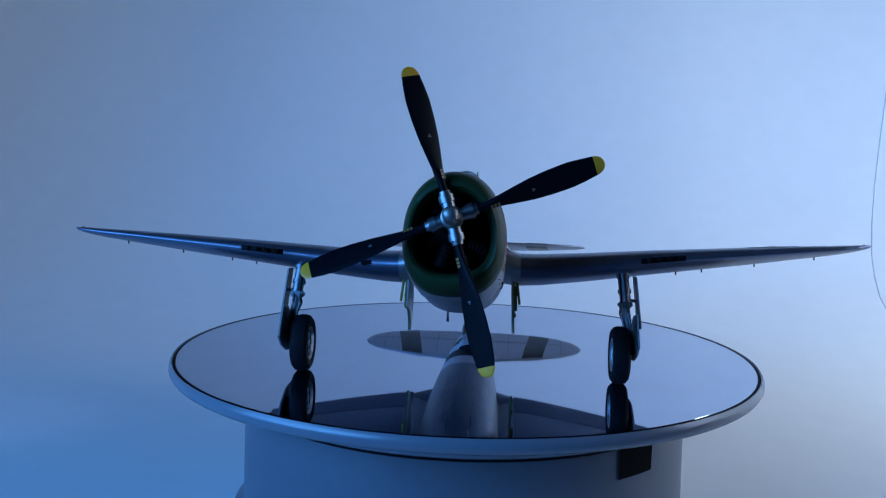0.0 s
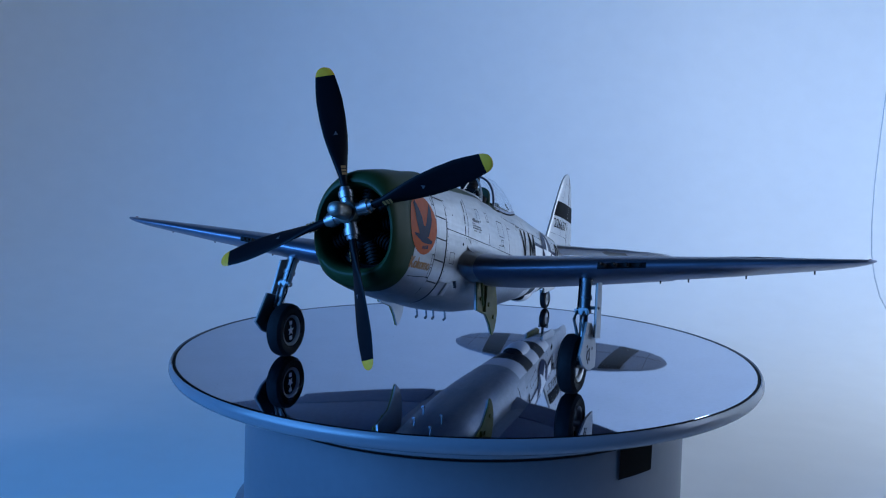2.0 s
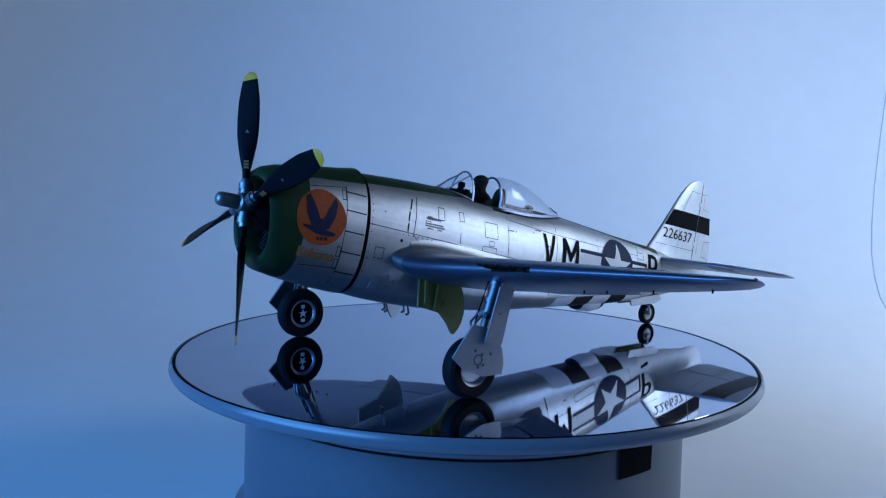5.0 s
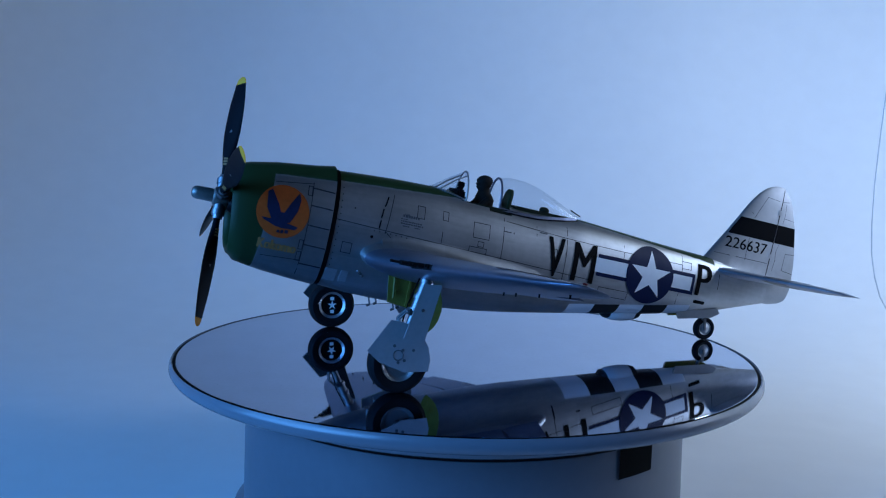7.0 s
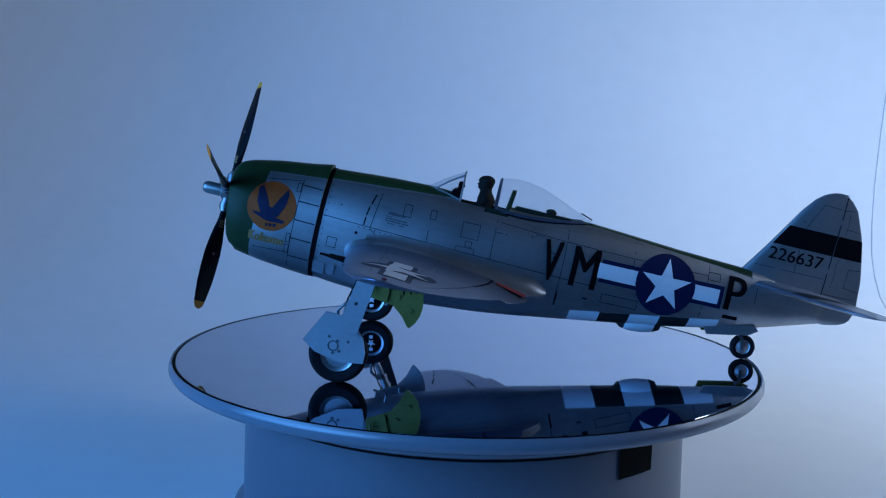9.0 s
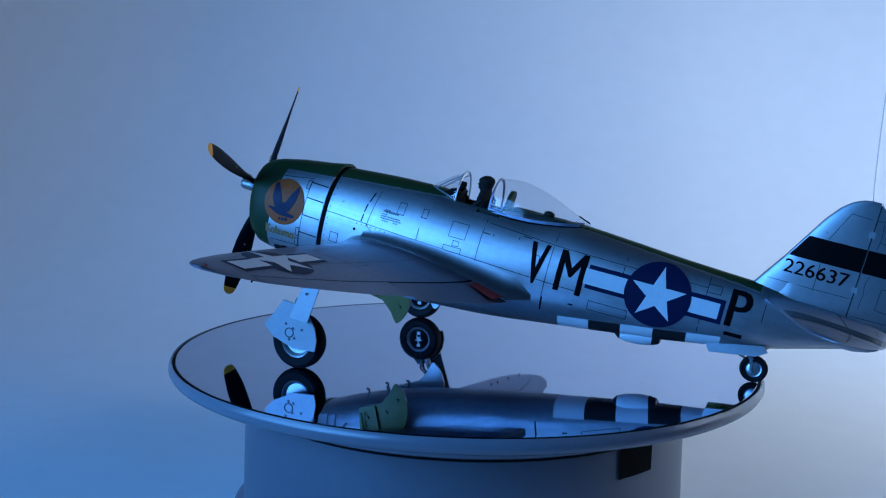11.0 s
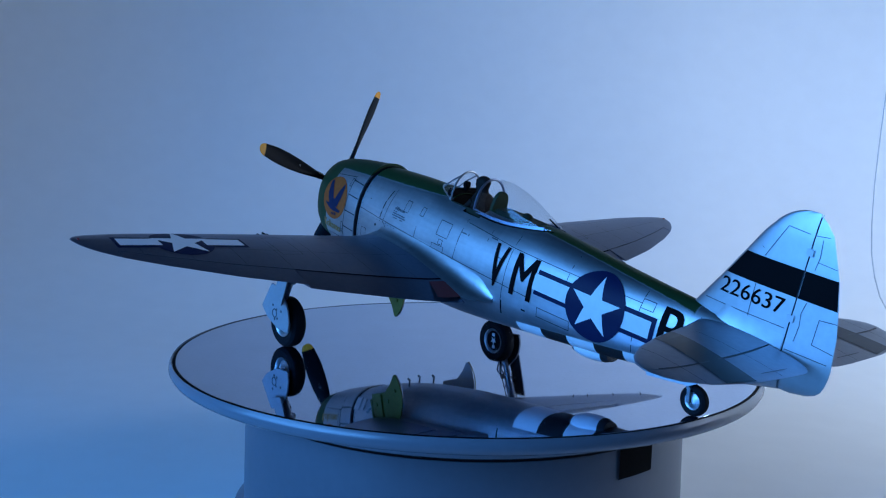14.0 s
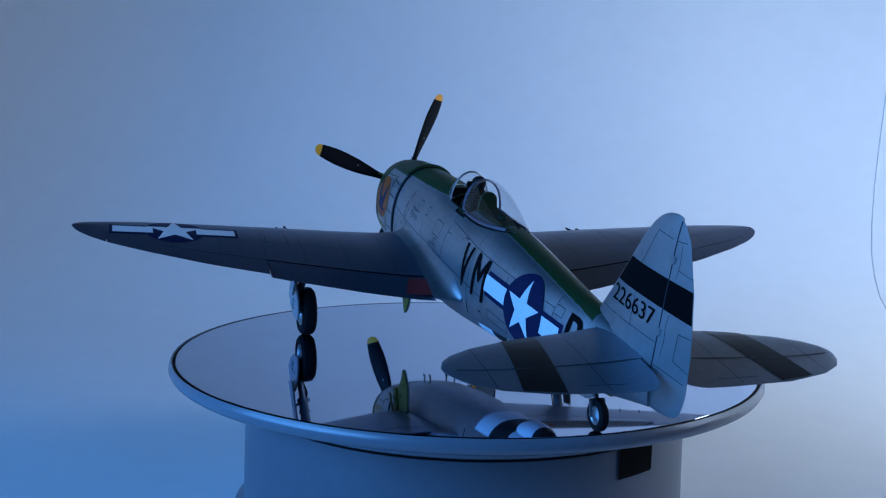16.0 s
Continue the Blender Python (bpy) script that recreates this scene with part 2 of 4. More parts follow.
CW = [(-0.24, 0.585, -0.86, 0.625), (-0.44, 0.65, -0.925, 0.655), (-0.76, 0.715, -0.98, 0.675), (-1.32, 0.79, -1.035, 0.685), (-1.62, 0.845, -1.055, 0.685)]


def cowl(x):
    a = np.array(CW)
    return [float(np.interp(-x, -a[:, 0], a[:, k])) for k in (1, 2, 3)]


def ring(x, t, b, w, n=64, xb=None):
    zm = t * 0.45 + b * 0.55
    row = []
    for k in range(n):
        a = 2 * math.pi * k / n
        c, s = math.cos(a), math.sin(a)
        p = POW if s > 0 else POWB
        cc = math.copysign(abs(c) ** (2 / p), c)
        ss = math.copysign(abs(s) ** (2 / p), s)
        z = zm + (t - zm if ss > 0 else zm - b) * ss
        f = 0 if xb is None else (t - z) / (t - b)
        row.append((x if xb is None else x + (xb - x) * f, w * cc, z))
    return row


WING = np.array([  # y, leading edge, trailing edge, crest, thickness
    (0.3, -2.23, -5.24, 0.02, 0.56), (0.5, -2.18, -5.22, -0.02, 0.56), (0.62, -2.16, -5.20, -0.07, 0.54), (0.75, -2.16, -5.18, -0.12, 0.51), (0.9, -2.19, -5.16, -0.165, 0.47),
    (1.2, -2.24, -5.11, -0.165, 0.46), (2, -2.33, -4.97, -0.12, 0.415), (3, -2.43, -4.76, -0.055, 0.345), (4.29, -2.57, -4.40, 0.015, 0.252),
    (5.19, -2.68, -4.03, 0.058, 0.174), (5.7, -2.79, -3.76, 0.08, 0.125), (5.95, -2.88, -3.58, 0.094, 0.092), (6.1, -2.97, -3.43, 0.102, 0.062), (6.17, -3.04, -3.33, 0.104, 0.04), (6.21, -3.12, -3.21, 0.10, 0.013)])


def wing_at(y):
    return [float(np.interp(y, WING[:, 0], WING[:, k])) for k in (1, 2, 3, 4)]


def foil(s):
    return max(0.0, (0.2969 * s ** 0.5 - 0.126 * s - 0.3516 * s * s + 0.2843 * s ** 3 - 0.1036 * s ** 4) / 0.0999) / 0.5006 * 0.5


def wing_top(x, y):
    le, te, crest, th = wing_at(y)
    s = min(1, max(0, (le - x) / (le - te)))
    return crest - 0.55 * th + 0.55 * th * foil(s)


def wing_section(y, s0, s1, n=18):
    le, te, crest, th = wing_at(y)
    zc = crest - 0.55 * th
    up, dn = [], []
    for k in range(n + 1):
        u = k / n
        s = s0 + (s1 - s0) * (u * u if s0 == 0 else u)
        x = le + (te - le) * s
        up.append((x, y, zc + 0.55 * th * foil(s) + 0.0015))
        dn.append((x, y, zc - 0.45 * th * foil(s) - 0.0015))
    return up + dn[::-1]


def wing_block(bm, y0, y1, s0, s1, step=0.12):
    n = max(2, int((y1 - y0) / step))
    return loft(bm, [wing_section(y0 + (y1 - y0) * k / n, s0, s1) for k in range(n + 1)])


STAB = np.array([(0.0, -8.75, -10.45, 0.17), (0.35, -8.86, -10.47, 0.15), (0.64, -8.95, -10.48, 0.14), (1.43, -9.14, -10.46, 0.115), (1.96, -9.33, -10.34, 0.09), (2.25, -9.5, -10.18, 0.065), (2.38, -9.64, -10.02, 0.045), (2.44, -9.78, -9.88, 0.015)])
STAB_Z = 0.55


def stab_section(y, s0, s1, n=12):
    le, te, th = (float(np.interp(y, STAB[:, 0], STAB[:, k])) for k in (1, 2, 3))
    z = STAB_Z + 0.02 * y
    up, dn = [], []
    for k in range(n + 1):
        u = k / n
        s = s0 + (s1 - s0) * (u * u if s0 == 0 else u)
        up.append((le + (te - le) * s, y, z + 0.5 * th * foil(s) + 0.0015))
        dn.append((le + (te - le) * s, y, z - 0.5 * th * foil(s) - 0.0015))
    return up + dn[::-1]


def stab_z(x, y, side):
    le, te, th = (float(np.interp(y, STAB[:, 0], STAB[:, k])) for k in (1, 2, 3))
    s = min(1, max(0, (le - x) / (le - te)))
    return STAB_Z + 0.02 * y + side * (0.5 * th * foil(s) + 0.007)


FIN_LE = [(0.55, -8.45), (0.74, -8.58), (1.25, -8.91), (1.60, -9.12), (1.89, -9.29), (2.12, -9.47), (2.22, -9.60), (2.27, -9.71), (2.29, -9.82)]
RUD_TE = [(0.12, -10.15), (0.17, -10.36), (0.22, -10.46), (0.30, -10.535), (0.52, -10.57), (0.95, -10.53), (1.28, -10.46), (1.60, -10.38), (2.07, -10.18), (2.20, -10.06), (2.26, -9.97), (2.285, -9.93)]


def hinge_x(z):
    return -9.93 - 0.02 * (z - 0.6)


def fin_half(x, z):
    le = float(np.interp(z, [a for a, _ in FIN_LE], [b for _, b in FIN_LE]))
    te = float(np.interp(z, [a for a, _ in RUD_TE], [b for _, b in RUD_TE]))
    s = min(1, max(0, (le - x) / (le - te)))
    th = float(np.interp(z, [0.5, 2.0, 2.29], [0.17, 0.09, 0.03]))
    return 0.5 * th * foil(s) + 0.002


# ---- decals: thin pieces laid on the skin ----
def flat(polys, grid=0.06):
    bm = bmesh.new()
    for p in polys:
        bm.faces.new([bm.verts.new((x, 0, z)) for x, z in p])
    return gridded(bm, grid)


def gridded(bm, grid):
    xs = [v.co.x for v in bm.verts]
    zs = [v.co.z for v in bm.verts]
    for ax, lo, hi in ((0, min(xs), max(xs)), (2, min(zs), max(zs))):
        k = math.floor(lo / grid) + 1
        while k * grid < hi:
            co, no = [0, 0, 0], [0, 0, 0]
            co[ax], no[ax] = k * grid, 1
            bmesh.ops.bisect_plane(bm, geom=bm.verts[:] + bm.edges[:] + bm.faces[:], dist=1e-5, plane_co=co, plane_no=no)
            k += 1
    bmesh.ops.triangulate(bm, faces=[f for f in bm.faces if len(f.verts) > 4])
    return bm


def lay(bm, how, lift=0.006, side=1):
    for v in bm.verts:
        x, z = v.co.x, v.co.z
        if how == "side":
            v.co.y = side * (side_y(x, z) + lift)
        elif how == "fin":
            v.co.y = side * (fin_half(x, z) + lift)
        elif how == "wing":      # z stands for the span
            v.co = Vector((x, z, wing_top(x, abs(z)) + lift))
        elif how == "stab":
            v.co = Vector((x, z, stab_z(x, abs(z), side)))
    return bm


def disc(cx, cz, r, n=40):
    return [(cx + r * math.cos(2 * math.pi * k / n), cz + r * math.sin(2 * math.pi * k / n)) for k in range(n)]


def star(cx, cz, r, up=1, turn=0.0):
    out = []
    pts = []
    for k in range(10):
        a = math.pi / 2 + turn + k * math.pi / 5
        q = r if k % 2 == 0 else r * 0.382
        pts.append((cx + q * math.cos(a), cz + up * q * math.sin(a)))
    for k in range(0, 10, 2):
        out.append([(cx, cz), pts[k - 1], pts[k], pts[(k + 1) % 10]])
    return out


def rect(x0, x1, z0, z1):
    return [(x0, z0), (x1, z0), (x1, z1), (x0, z1)]


def strokes(points, w, shut=False):
    """A line of even width along points."""
    out = []
    pts = list(points) + ([points[0]] if shut else [])
    for (xa, za), (xb, zb) in zip(pts, pts[1:]):
        d = Vector((xb - xa, zb - za))
        if d.length < 1e-6:
            continue
        d.normalize()
        n = Vector((-d.y, d.x)) * w / 2
        e = d * w * 0.3
        out.append([(xa - e.x + n.x, za - e.y + n.y), (xb + e.x + n.x, zb + e.y + n.y), (xb + e.x - n.x, zb + e.y - n.y), (xa - e.x - n.x, za - e.y - n.y)])
    return out


def letters(text, x0, x1, z0, z1, bold=0.0, side=1, shear=0.0):
    """Built-in font, fitted to a box on the side; on the left side x runs aft along the line of writing."""
    cu = bpy.data.curves.new("letters", "FONT")
    cu.body, cu.fill_mode, cu.resolution_u = text, "FRONT", 3
    ob = bpy.data.objects.new("letters", cu)
    scene.collection.objects.link(ob)
    me = bpy.data.meshes.new_from_object(ob.evaluated_get(bpy.context.evaluated_depsgraph_get()))
    bpy.data.objects.remove(ob)
    bpy.data.curves.remove(cu)
    bm = bmesh.new()
    bm.from_mesh(me)
    bpy.data.meshes.remove(me)
    xs, ys = [v.co.x for v in bm.verts], [v.co.y for v in bm.verts]
    for v in bm.verts:
        u = (v.co.x - min(xs)) / (max(xs) - min(xs))
        w = (v.co.y - min(ys)) / (max(ys) - min(ys))
        v.co = Vector((x0 + (x1 - x0) * u, 0, z0 + (z1 - z0) * w))
    if bold:
        for dx in (-bold, bold):
            got = bmesh.ops.duplicate(bm, geom=[f for f in bm.faces if not f.tag])
            for e in got["geom"]:
                if isinstance(e, bmesh.types.BMVert):
                    e.co.x += dx
                if isinstance(e, bmesh.types.BMFace):
                    e.tag = True
    return gridded(bm, 0.08)


# ---- setting ----
def backdrop():
    """One white paper sweep: floor, coved back and sides that wrap round the turntable."""
    bm = bmesh.new()
    path = [(-0.62, 0.08), (-0.62, 0.2)]
    path += [(-0.24 - 0.38 * math.cos(a), 0.2 + 0.38 * math.sin(a)) for a in np.linspace(0.12, math.pi / 2, 12)]
    path += [(0.24 + 0.38 * math.sin(a), 0.2 + 0.38 * math.cos(a)) for a in np.linspace(0.0, math.pi / 2 - 0.12, 12)]
    path += [(0.62, 0.2), (0.62, 0.08)]
    prof = [(1.0, -0.0565), (0.55, -0.0565)] + [(0.48 - 0.48 * math.sin(a), -0.0565 + 0.42 * (1 - math.cos(a))) for a in np.linspace(0, math.pi / 2, 20)] + [(0.0, 0.40)]
    rows = []
    for inset, z in prof:
        row = []
        for x, y in path:
            row.append((x * (1 - inset), y * (1 - inset) - 0.16 * inset, z))
        rows.append(row)
    loft(bm, rows, False, False)
    ob = part("backdrop", bm, PAPER, None, m=WORLD, smooth=80)
    tagged(ob, "plain white paper sweep behind and under the turntable", "backdrop", kind="structure")


def room():
    bm = bmesh.new()
    box(bm, (-2.2, -2.4, -0.06), (2.2, 1.8, -0.0585))
    tagged(part("floor", bm, ROOMDARK, None, m=WORLD, smooth=0), "dim table top under the paper sweep", "table top", kind="structure")
    for name, lo, hi in (("wall_south", (-2.2, -2.5, -0.06), (2.2, -2.4, 2.0)), ("wall_north", (-2.2, 1.8, -0.06), (2.2, 1.9, 2.0)),
                         ("wall_west", (-2.3, -2.5, -0.06), (-2.2, 1.9, 2.0)), ("wall_east", (2.2, -2.5, -0.06), (2.3, 1.9, 2.0)), ("ceiling", (-2.3, -2.5, 2.0), (2.3, 1.9, 2.1))):
        tagged(part(name, box(bmesh.new(), lo, hi), ROOMDARK, None, m=WORLD, smooth=0), "plain wall of the dim room", "wall", kind="structure")


def turntable():
    top = new("turntable")
    tagged(top, "round motorised display turntable, white plastic with mirror top", "turntable")
    base = part("base", turned(bmesh.new(), [(0.0, -0.0137), (0.0735, -0.0137), (0.0750, -0.0142), (0.0752, -0.030), (0.0755, -0.0485), (0.0775, -0.0505), (0.079, -0.0525), (0.079, -0.0563), (0.0, -0.0563)][1:-1], 96), DRUMSHADED, top, "satin white plastic drum base, colour darkened for shade", WORLD)
    part("gap", turned(bmesh.new(), [(0.0742, -0.0140), (0.0757, -0.0138), (0.0757, -0.0125), (0.070, -0.0125)], 96), BLACK, base, "dark gap under the platter", WORLD)
    # dark square panel on the drum
    bm = bmesh.new()
    for r0, a0, a1, z0, z1 in ((0.0757, -53.2, -41.8, -0.0228, -0.0138),):
        rows = [[((r0 + dr) * math.cos(radians(a)), (r0 + dr) * math.sin(radians(a)), z) for a in np.linspace(a0, a1, 9)] for dr, z in ((-0.002, z0), (0, z0), (0, z1), (-0.002, z1))]
        loft(bm, rows, False, False)
    part("label_panel", bm, STICKER, base, "black square sticker", WORLD)
    platter = part("platter", turned(bmesh.new(), [(0.0700, -0.0129), (0.0765, -0.0129), (0.0773, -0.0124), (0.0777, -0.0100), (0.0790, -0.0088), (0.0900, -0.0060), (0.0976, -0.0046), (0.0989, -0.0038), (0.0996, -0.0025), (0.0995, -0.0012), (0.0991, -0.0004), (0.0988, 0.0001), (0.0984, -0.0001), (0.0981, -0.0008)], 160), RIMSHADED, top, "glossy white rim, colour darkened for shade", WORLD)
    part("mirror", turned(bmesh.new(), [(0.0975, -0.0012), (0.0975, -0.0002), (0.0973, 0.0)], 160), MIRROR, platter, "round mirror plate", WORLD, 20)
    part("seal", turned(bmesh.new(), [(0.0972, -0.0006), (0.0974, -0.0001), (0.0980, -0.0001), (0.0982, -0.0006)], 160, closed_profile=True), BLACK, platter, "thin black seal round the mirror", WORLD)
    base.location = platter.location = (0, -0.0012, 0)
    return top, platter


def cord():
    bm = bmesh.new()
    pts = [(0.236, 0.2, 0.28), (0.2285, 0.2, 0.16), (0.2232, 0.2, 0.1028), (0.2217, 0.2, 0.0754), (0.2209, 0.2, 0.0539), (0.2211, 0.2, 0.0322), (0.2222, 0.2, 0.0167), (0.2247, 0.2, 0.0042), (0.2284, 0.2, -0.0068), (0.2340, 0.2, -0.016), (0.262, 0.2, -0.0558)]
    for a, b in zip(pts, pts[1:]):
        tube(bm, a, b, 0.0004, n=6)
    ob = part("cord", bm, mat("pale_cord", (0.62, 0.62, 0.63), 0.6), None, m=WORLD)
    tagged(ob, "thin pale cord hanging before the paper sweep", "cord")


# ---- the aircraft model ----
def fuselage(top):
    bm = bmesh.new()
    rows = [ring(float(x), *map(float, t)) for x, t in zip(FX, FT)]
    loft(bm, rows, True, True)
    hole = [f for f in bm.faces if -4.62 < f.calc_center_median().x < -3.78 and f.calc_center_median().z > 0.70 and abs(f.calc_center_median().y) < 0.36]
    bmesh.ops.delete(bm, geom=hole, context="FACES")
    body = part("fuselage", bm, FUSEM, top, "silver lacquered fuselage with olive spine and striped belly")
    # cockpit tub
    bm = bmesh.new()
    loft(bm, [[(x, y * k, z) for x, y in ((-3.70, -0.33), (-4.70, -0.33), (-4.70, 0.33), (-3.70, 0.33))] for k, z in ((1.0, 0.76), (1.0, 0.05))], True, False)
    bm.faces.new([bm.verts.new(p) for p in ((-3.7, -0.33, 0.1), (-4.7, -0.33, 0.1), (-4.7, 0.33, 0.1), (-3.7, 0.33, 0.1))])
    part("cockpit", bm, COCKPIT, body, "dark green cockpit interior")
    bm = box(bmesh.new(), (-3.62, -0.3, 0.6), (-3.76, 0.3, 0.93), 0.03)
    tube(bm, (-3.72, 0, 0.9), (-3.78, 0, 1.02), 0.05, 0.04)
    box(bm, (-3.70, -0.05, 0.96), (-3.80, 0.05, 1.06), 0.015)
    part("gunsight", bm, BLACK, body, "black gunsight and panel hood")
    outline = [(0.16, 0.3), (0.165, 0.86)] + [(0.15 * math.cos(a), 0.95 + 0.17 * math.sin(a)) for a in np.linspace(0, math.pi, 13)] + [(-0.165, 0.86), (-0.16, 0.3)]
    bm = loft(bmesh.new(), [[(x - 0.12 * (z - 0.3), y * k, z) for y, z in outline] for x, k in ((-4.50, 0.94), (-4.515, 1.0), (-4.55, 1.0), (-4.565, 0.94))])
    part("headrest", bm, OLIVE, body, "olive green armoured headrest with a rounded top")
    bm = box(bmesh.new(), (-4.7, -0.16, 0.78), (-5.65, 0.16, 0.87), 0.02)
    ball(bm, (-5.30, 0.02, 0.9), 0.07, (1.3, 1, 0.8))
    part("rear_deck", bm, COCKPIT, body, "dark deck with a small dome under the canopy")
    # pilot figure, one plain shape
    rows = []
    for z, xc, rx, ry in ((0.15, -4.2, 0.12, 0.18), (0.6, -4.2, 0.12, 0.19), (0.78, -4.2, 0.125, 0.215), (0.87, -4.2, 0.128, 0.215), (0.92, -4.19, 0.11, 0.18), (0.955, -4.18, 0.10, 0.135), (0.98, -4.172, 0.088, 0.10),
                          (1.01, -4.155, 0.092, 0.085), (1.035, -4.135, 0.106, 0.082), (1.06, -4.138, 0.098, 0.086), (1.09, -4.132, 0.120, 0.09), (1.11, -4.140, 0.106, 0.096), (1.13, -4.142, 0.114, 0.10), (1.165, -4.142, 0.120, 0.10), (1.195, -4.15, 0.108, 0.095), (1.225, -4.158, 0.085, 0.075), (1.245, -4.16, 0.05, 0.045), (1.253, -4.16, 0.015, 0.015)):
        rows.append([(xc + 1.16 * rx * math.cos(u), 1.12 * ry * math.sin(u), z) for u in np.linspace(0, 2 * math.pi, 21)[:-1]])
    bm = loft(bmesh.new(), rows)
    for s in (1, -1):
        tube(bm, (-4.19, s * 0.2, 0.86), (-4.02, s * 0.22, 0.66), 0.06, 0.05)
    part("pilot_figure", bm, LEATHER, top, "small brown plastic pilot bust seated in the cockpit")
    # windscreen
    bm = bmesh.new()
    zb = top_z(-3.78, 0.325)
    arch = [(-3.78, 0.325 * math.cos(a), zb + (1.24 - zb) * math.sin(a)) for a in np.linspace(0, math.pi, 13)]
    foot = [(-3.79 + 0.56 * math.sin(a) ** 1.6, 0.325 * math.cos(a), zb + (0.875 - zb) * math.sin(a)) for a in np.linspace(0, math.pi, 13)]
    mid = [tuple(0.5 * (p + q) + (0.02 if i == 2 else 0.0) for i, (p, q) in enumerate(zip(A, B))) for A, B in zip(arch, foot)]
    loft(bm, [foot, mid, arch], False, False)
    ws = part("windscreen", bm, GLASS, top, "clear windscreen")
    ws.visible_shadow = False
    bm = bmesh.new()
    for row, r in ((arch, 0.016), (foot, 0.014)):
        for a, b in zip(row, row[1:]):
            tube(bm, a, b, r, n=6)
    for k in (4, 8):
        for a, b in ((foot[k], mid[k]), (mid[k], arch[k])):
            tube(bm, a, b, 0.012, n=6)
    part("windscreen_frame", bm, SILVER, ws, "silver windscreen frame")
    # sliding bubble, pushed back
    bm = bmesh.new()
    rows = []
    for x, t, w, b in ((-4.38, 1.255, 0.315, 0.80), (-4.55, 1.30, 0.325, 0.79), (-4.8, 1.305, 0.325, 0.785), (-5.1, 1.25, 0.31, 0.785), (-5.35, 1.165, 0.285, 0.79), (-5.6, 1.06, 0.245, 0.81), (-5.85, 0.95, 0.18, 0.845), (-6.0, 0.90, 0.10, 0.87)):
        b = top_z(x, w) + 0.012
        rows.append([(x, w * math.cos(a), b + (t - b) * math.sin(a) ** 0.85) for a in np.linspace(0, math.pi, 21)])
    loft(bm, rows, False, False)
    cn = part("canopy", bm, GLASS, top, "clear bubble canopy slid back")
    cn.visible_shadow = False
    bm = bmesh.new()
    for a, b in zip(rows[0], rows[0][1:]):
        tube(bm, a, b, 0.02, n=6)
    for s in (0, -1):
        for A, B in zip(rows[:-1], rows[1:-1]):
            a, b = Vector(A[s]), Vector(B[s])
            sg = 1 if s == 0 else -1
            q = [(a.x, a.y, a.z + 0.035), (b.x, b.y, b.z + 0.035), (b.x, b.y + sg * 0.012, b.z - 0.015), (a.x, a.y + sg * 0.012, a.z - 0.015)]
            loft(bm, [q, [(x, y - sg * 0.02, z) for x, y, z in q]])
    part("canopy_frame", bm, DIMSILVER, cn, "silver canopy frame")
    bm = bmesh.new()
    for s in (0, -1):
        for A, B in zip(rows[1:], rows[2:]):
            sg = 1 if s == 0 else -1
            tube(bm, (A[s][0], A[s][1] + sg * 0.018, A[s][2] - 0.022), (B[s][0], B[s][1] + sg * 0.018, B[s][2] - 0.022), 0.014, n=6)
    tube(bm, (-5.78, 0.03, 1.0), (-5.98, 0.03, 0.93), 0.012, n=6)
    part("canopy_rail", bm, BLACK, cn, "dark canopy rail")
    return body


def cowling(top):
    bm = bmesh.new()
    rows = [ring(-0.80, 0.40, -0.66, 0.49), ring(-0.35, 0.385, -0.66, 0.475, xb=-0.42), ring(-0.14, 0.385, -0.69, 0.50, xb=-0.28), ring(-0.075, 0.42, -0.73, 0.53, xb=-0.215),
            ring(-0.07, 0.46, -0.77, 0.56, xb=-0.205), ring(-0.11, 0.525, -0.82, 0.592, xb=-0.235), ring(-0.18, 0.575, -0.86, 0.615, xb=-0.30)]
    rows += [ring(x, t, b, w) for x, t, b, w in ((-0.34, 0.63, -0.905, 0.642), *CW[1:])]
    rows += [ring(-1.625, 0.80, -1.035, 0.66), ring(-1.55, 0.74, -1.0, 0.62)]
    loft(bm, rows, True, False)
    c = part("cowling", bm, COWLM, top, "cowling with olive green nose and silver sides", smooth=50)
    bm = bmesh.new()
    loft(bm, [ring(-1.60, 0.79, -1.035, 0.662), ring(-1.62, 0.797, -1.043, 0.668), ring(-1.69, 0.801, -1.048, 0.672), ring(-1.695, 0.785, -1.03, 0.655)], True, False)
    part("flap_gap", bm, BLACK, c, "dark gap behind the cowl flaps")
    # engine
    bm = bmesh.new()
    turned(bm, [(0.02, -0.10), (0.12, -0.12), (0.2, -0.25), (0.26, -0.42), (0.28, -0.6)], 24, "X", (0, 0, -0.06))
    e = part("engine", bm, ENGINE, c, "dark radial engine inside the cowl")
    for k in range(9):
        a = 2 * math.pi * (k + 0.25) / 9
        d = Vector((0, math.cos(a), math.sin(a)))
        o = Vector((-0.52, 0, -0.1))
        bm = bmesh.new()
        q = d.to_track_quat("Z", "Y")
        rows = []
        for j in range(13):
            r = 0.105 if j % 2 else 0.082
            for h in (0.0, 0.020):
                rows.append([o + d * (0.2 + j * 0.024 + h) + q @ Vector((r * math.cos(u), r * math.sin(u), 0)) for u in np.linspace(0, 2 * math.pi, 15)[:-1]])
        loft(bm, rows)
        part("cylinder", bm, ENGINE, e)
    bm = bmesh.new()
    loft(bm, [ring(-0.70, 0.40, -0.66, 0.49), ring(-0.71, 0.05, -0.2, 0.12)], True, True)
    part("baffle", bm, BLACK, c, "black baffle behind the cylinders")


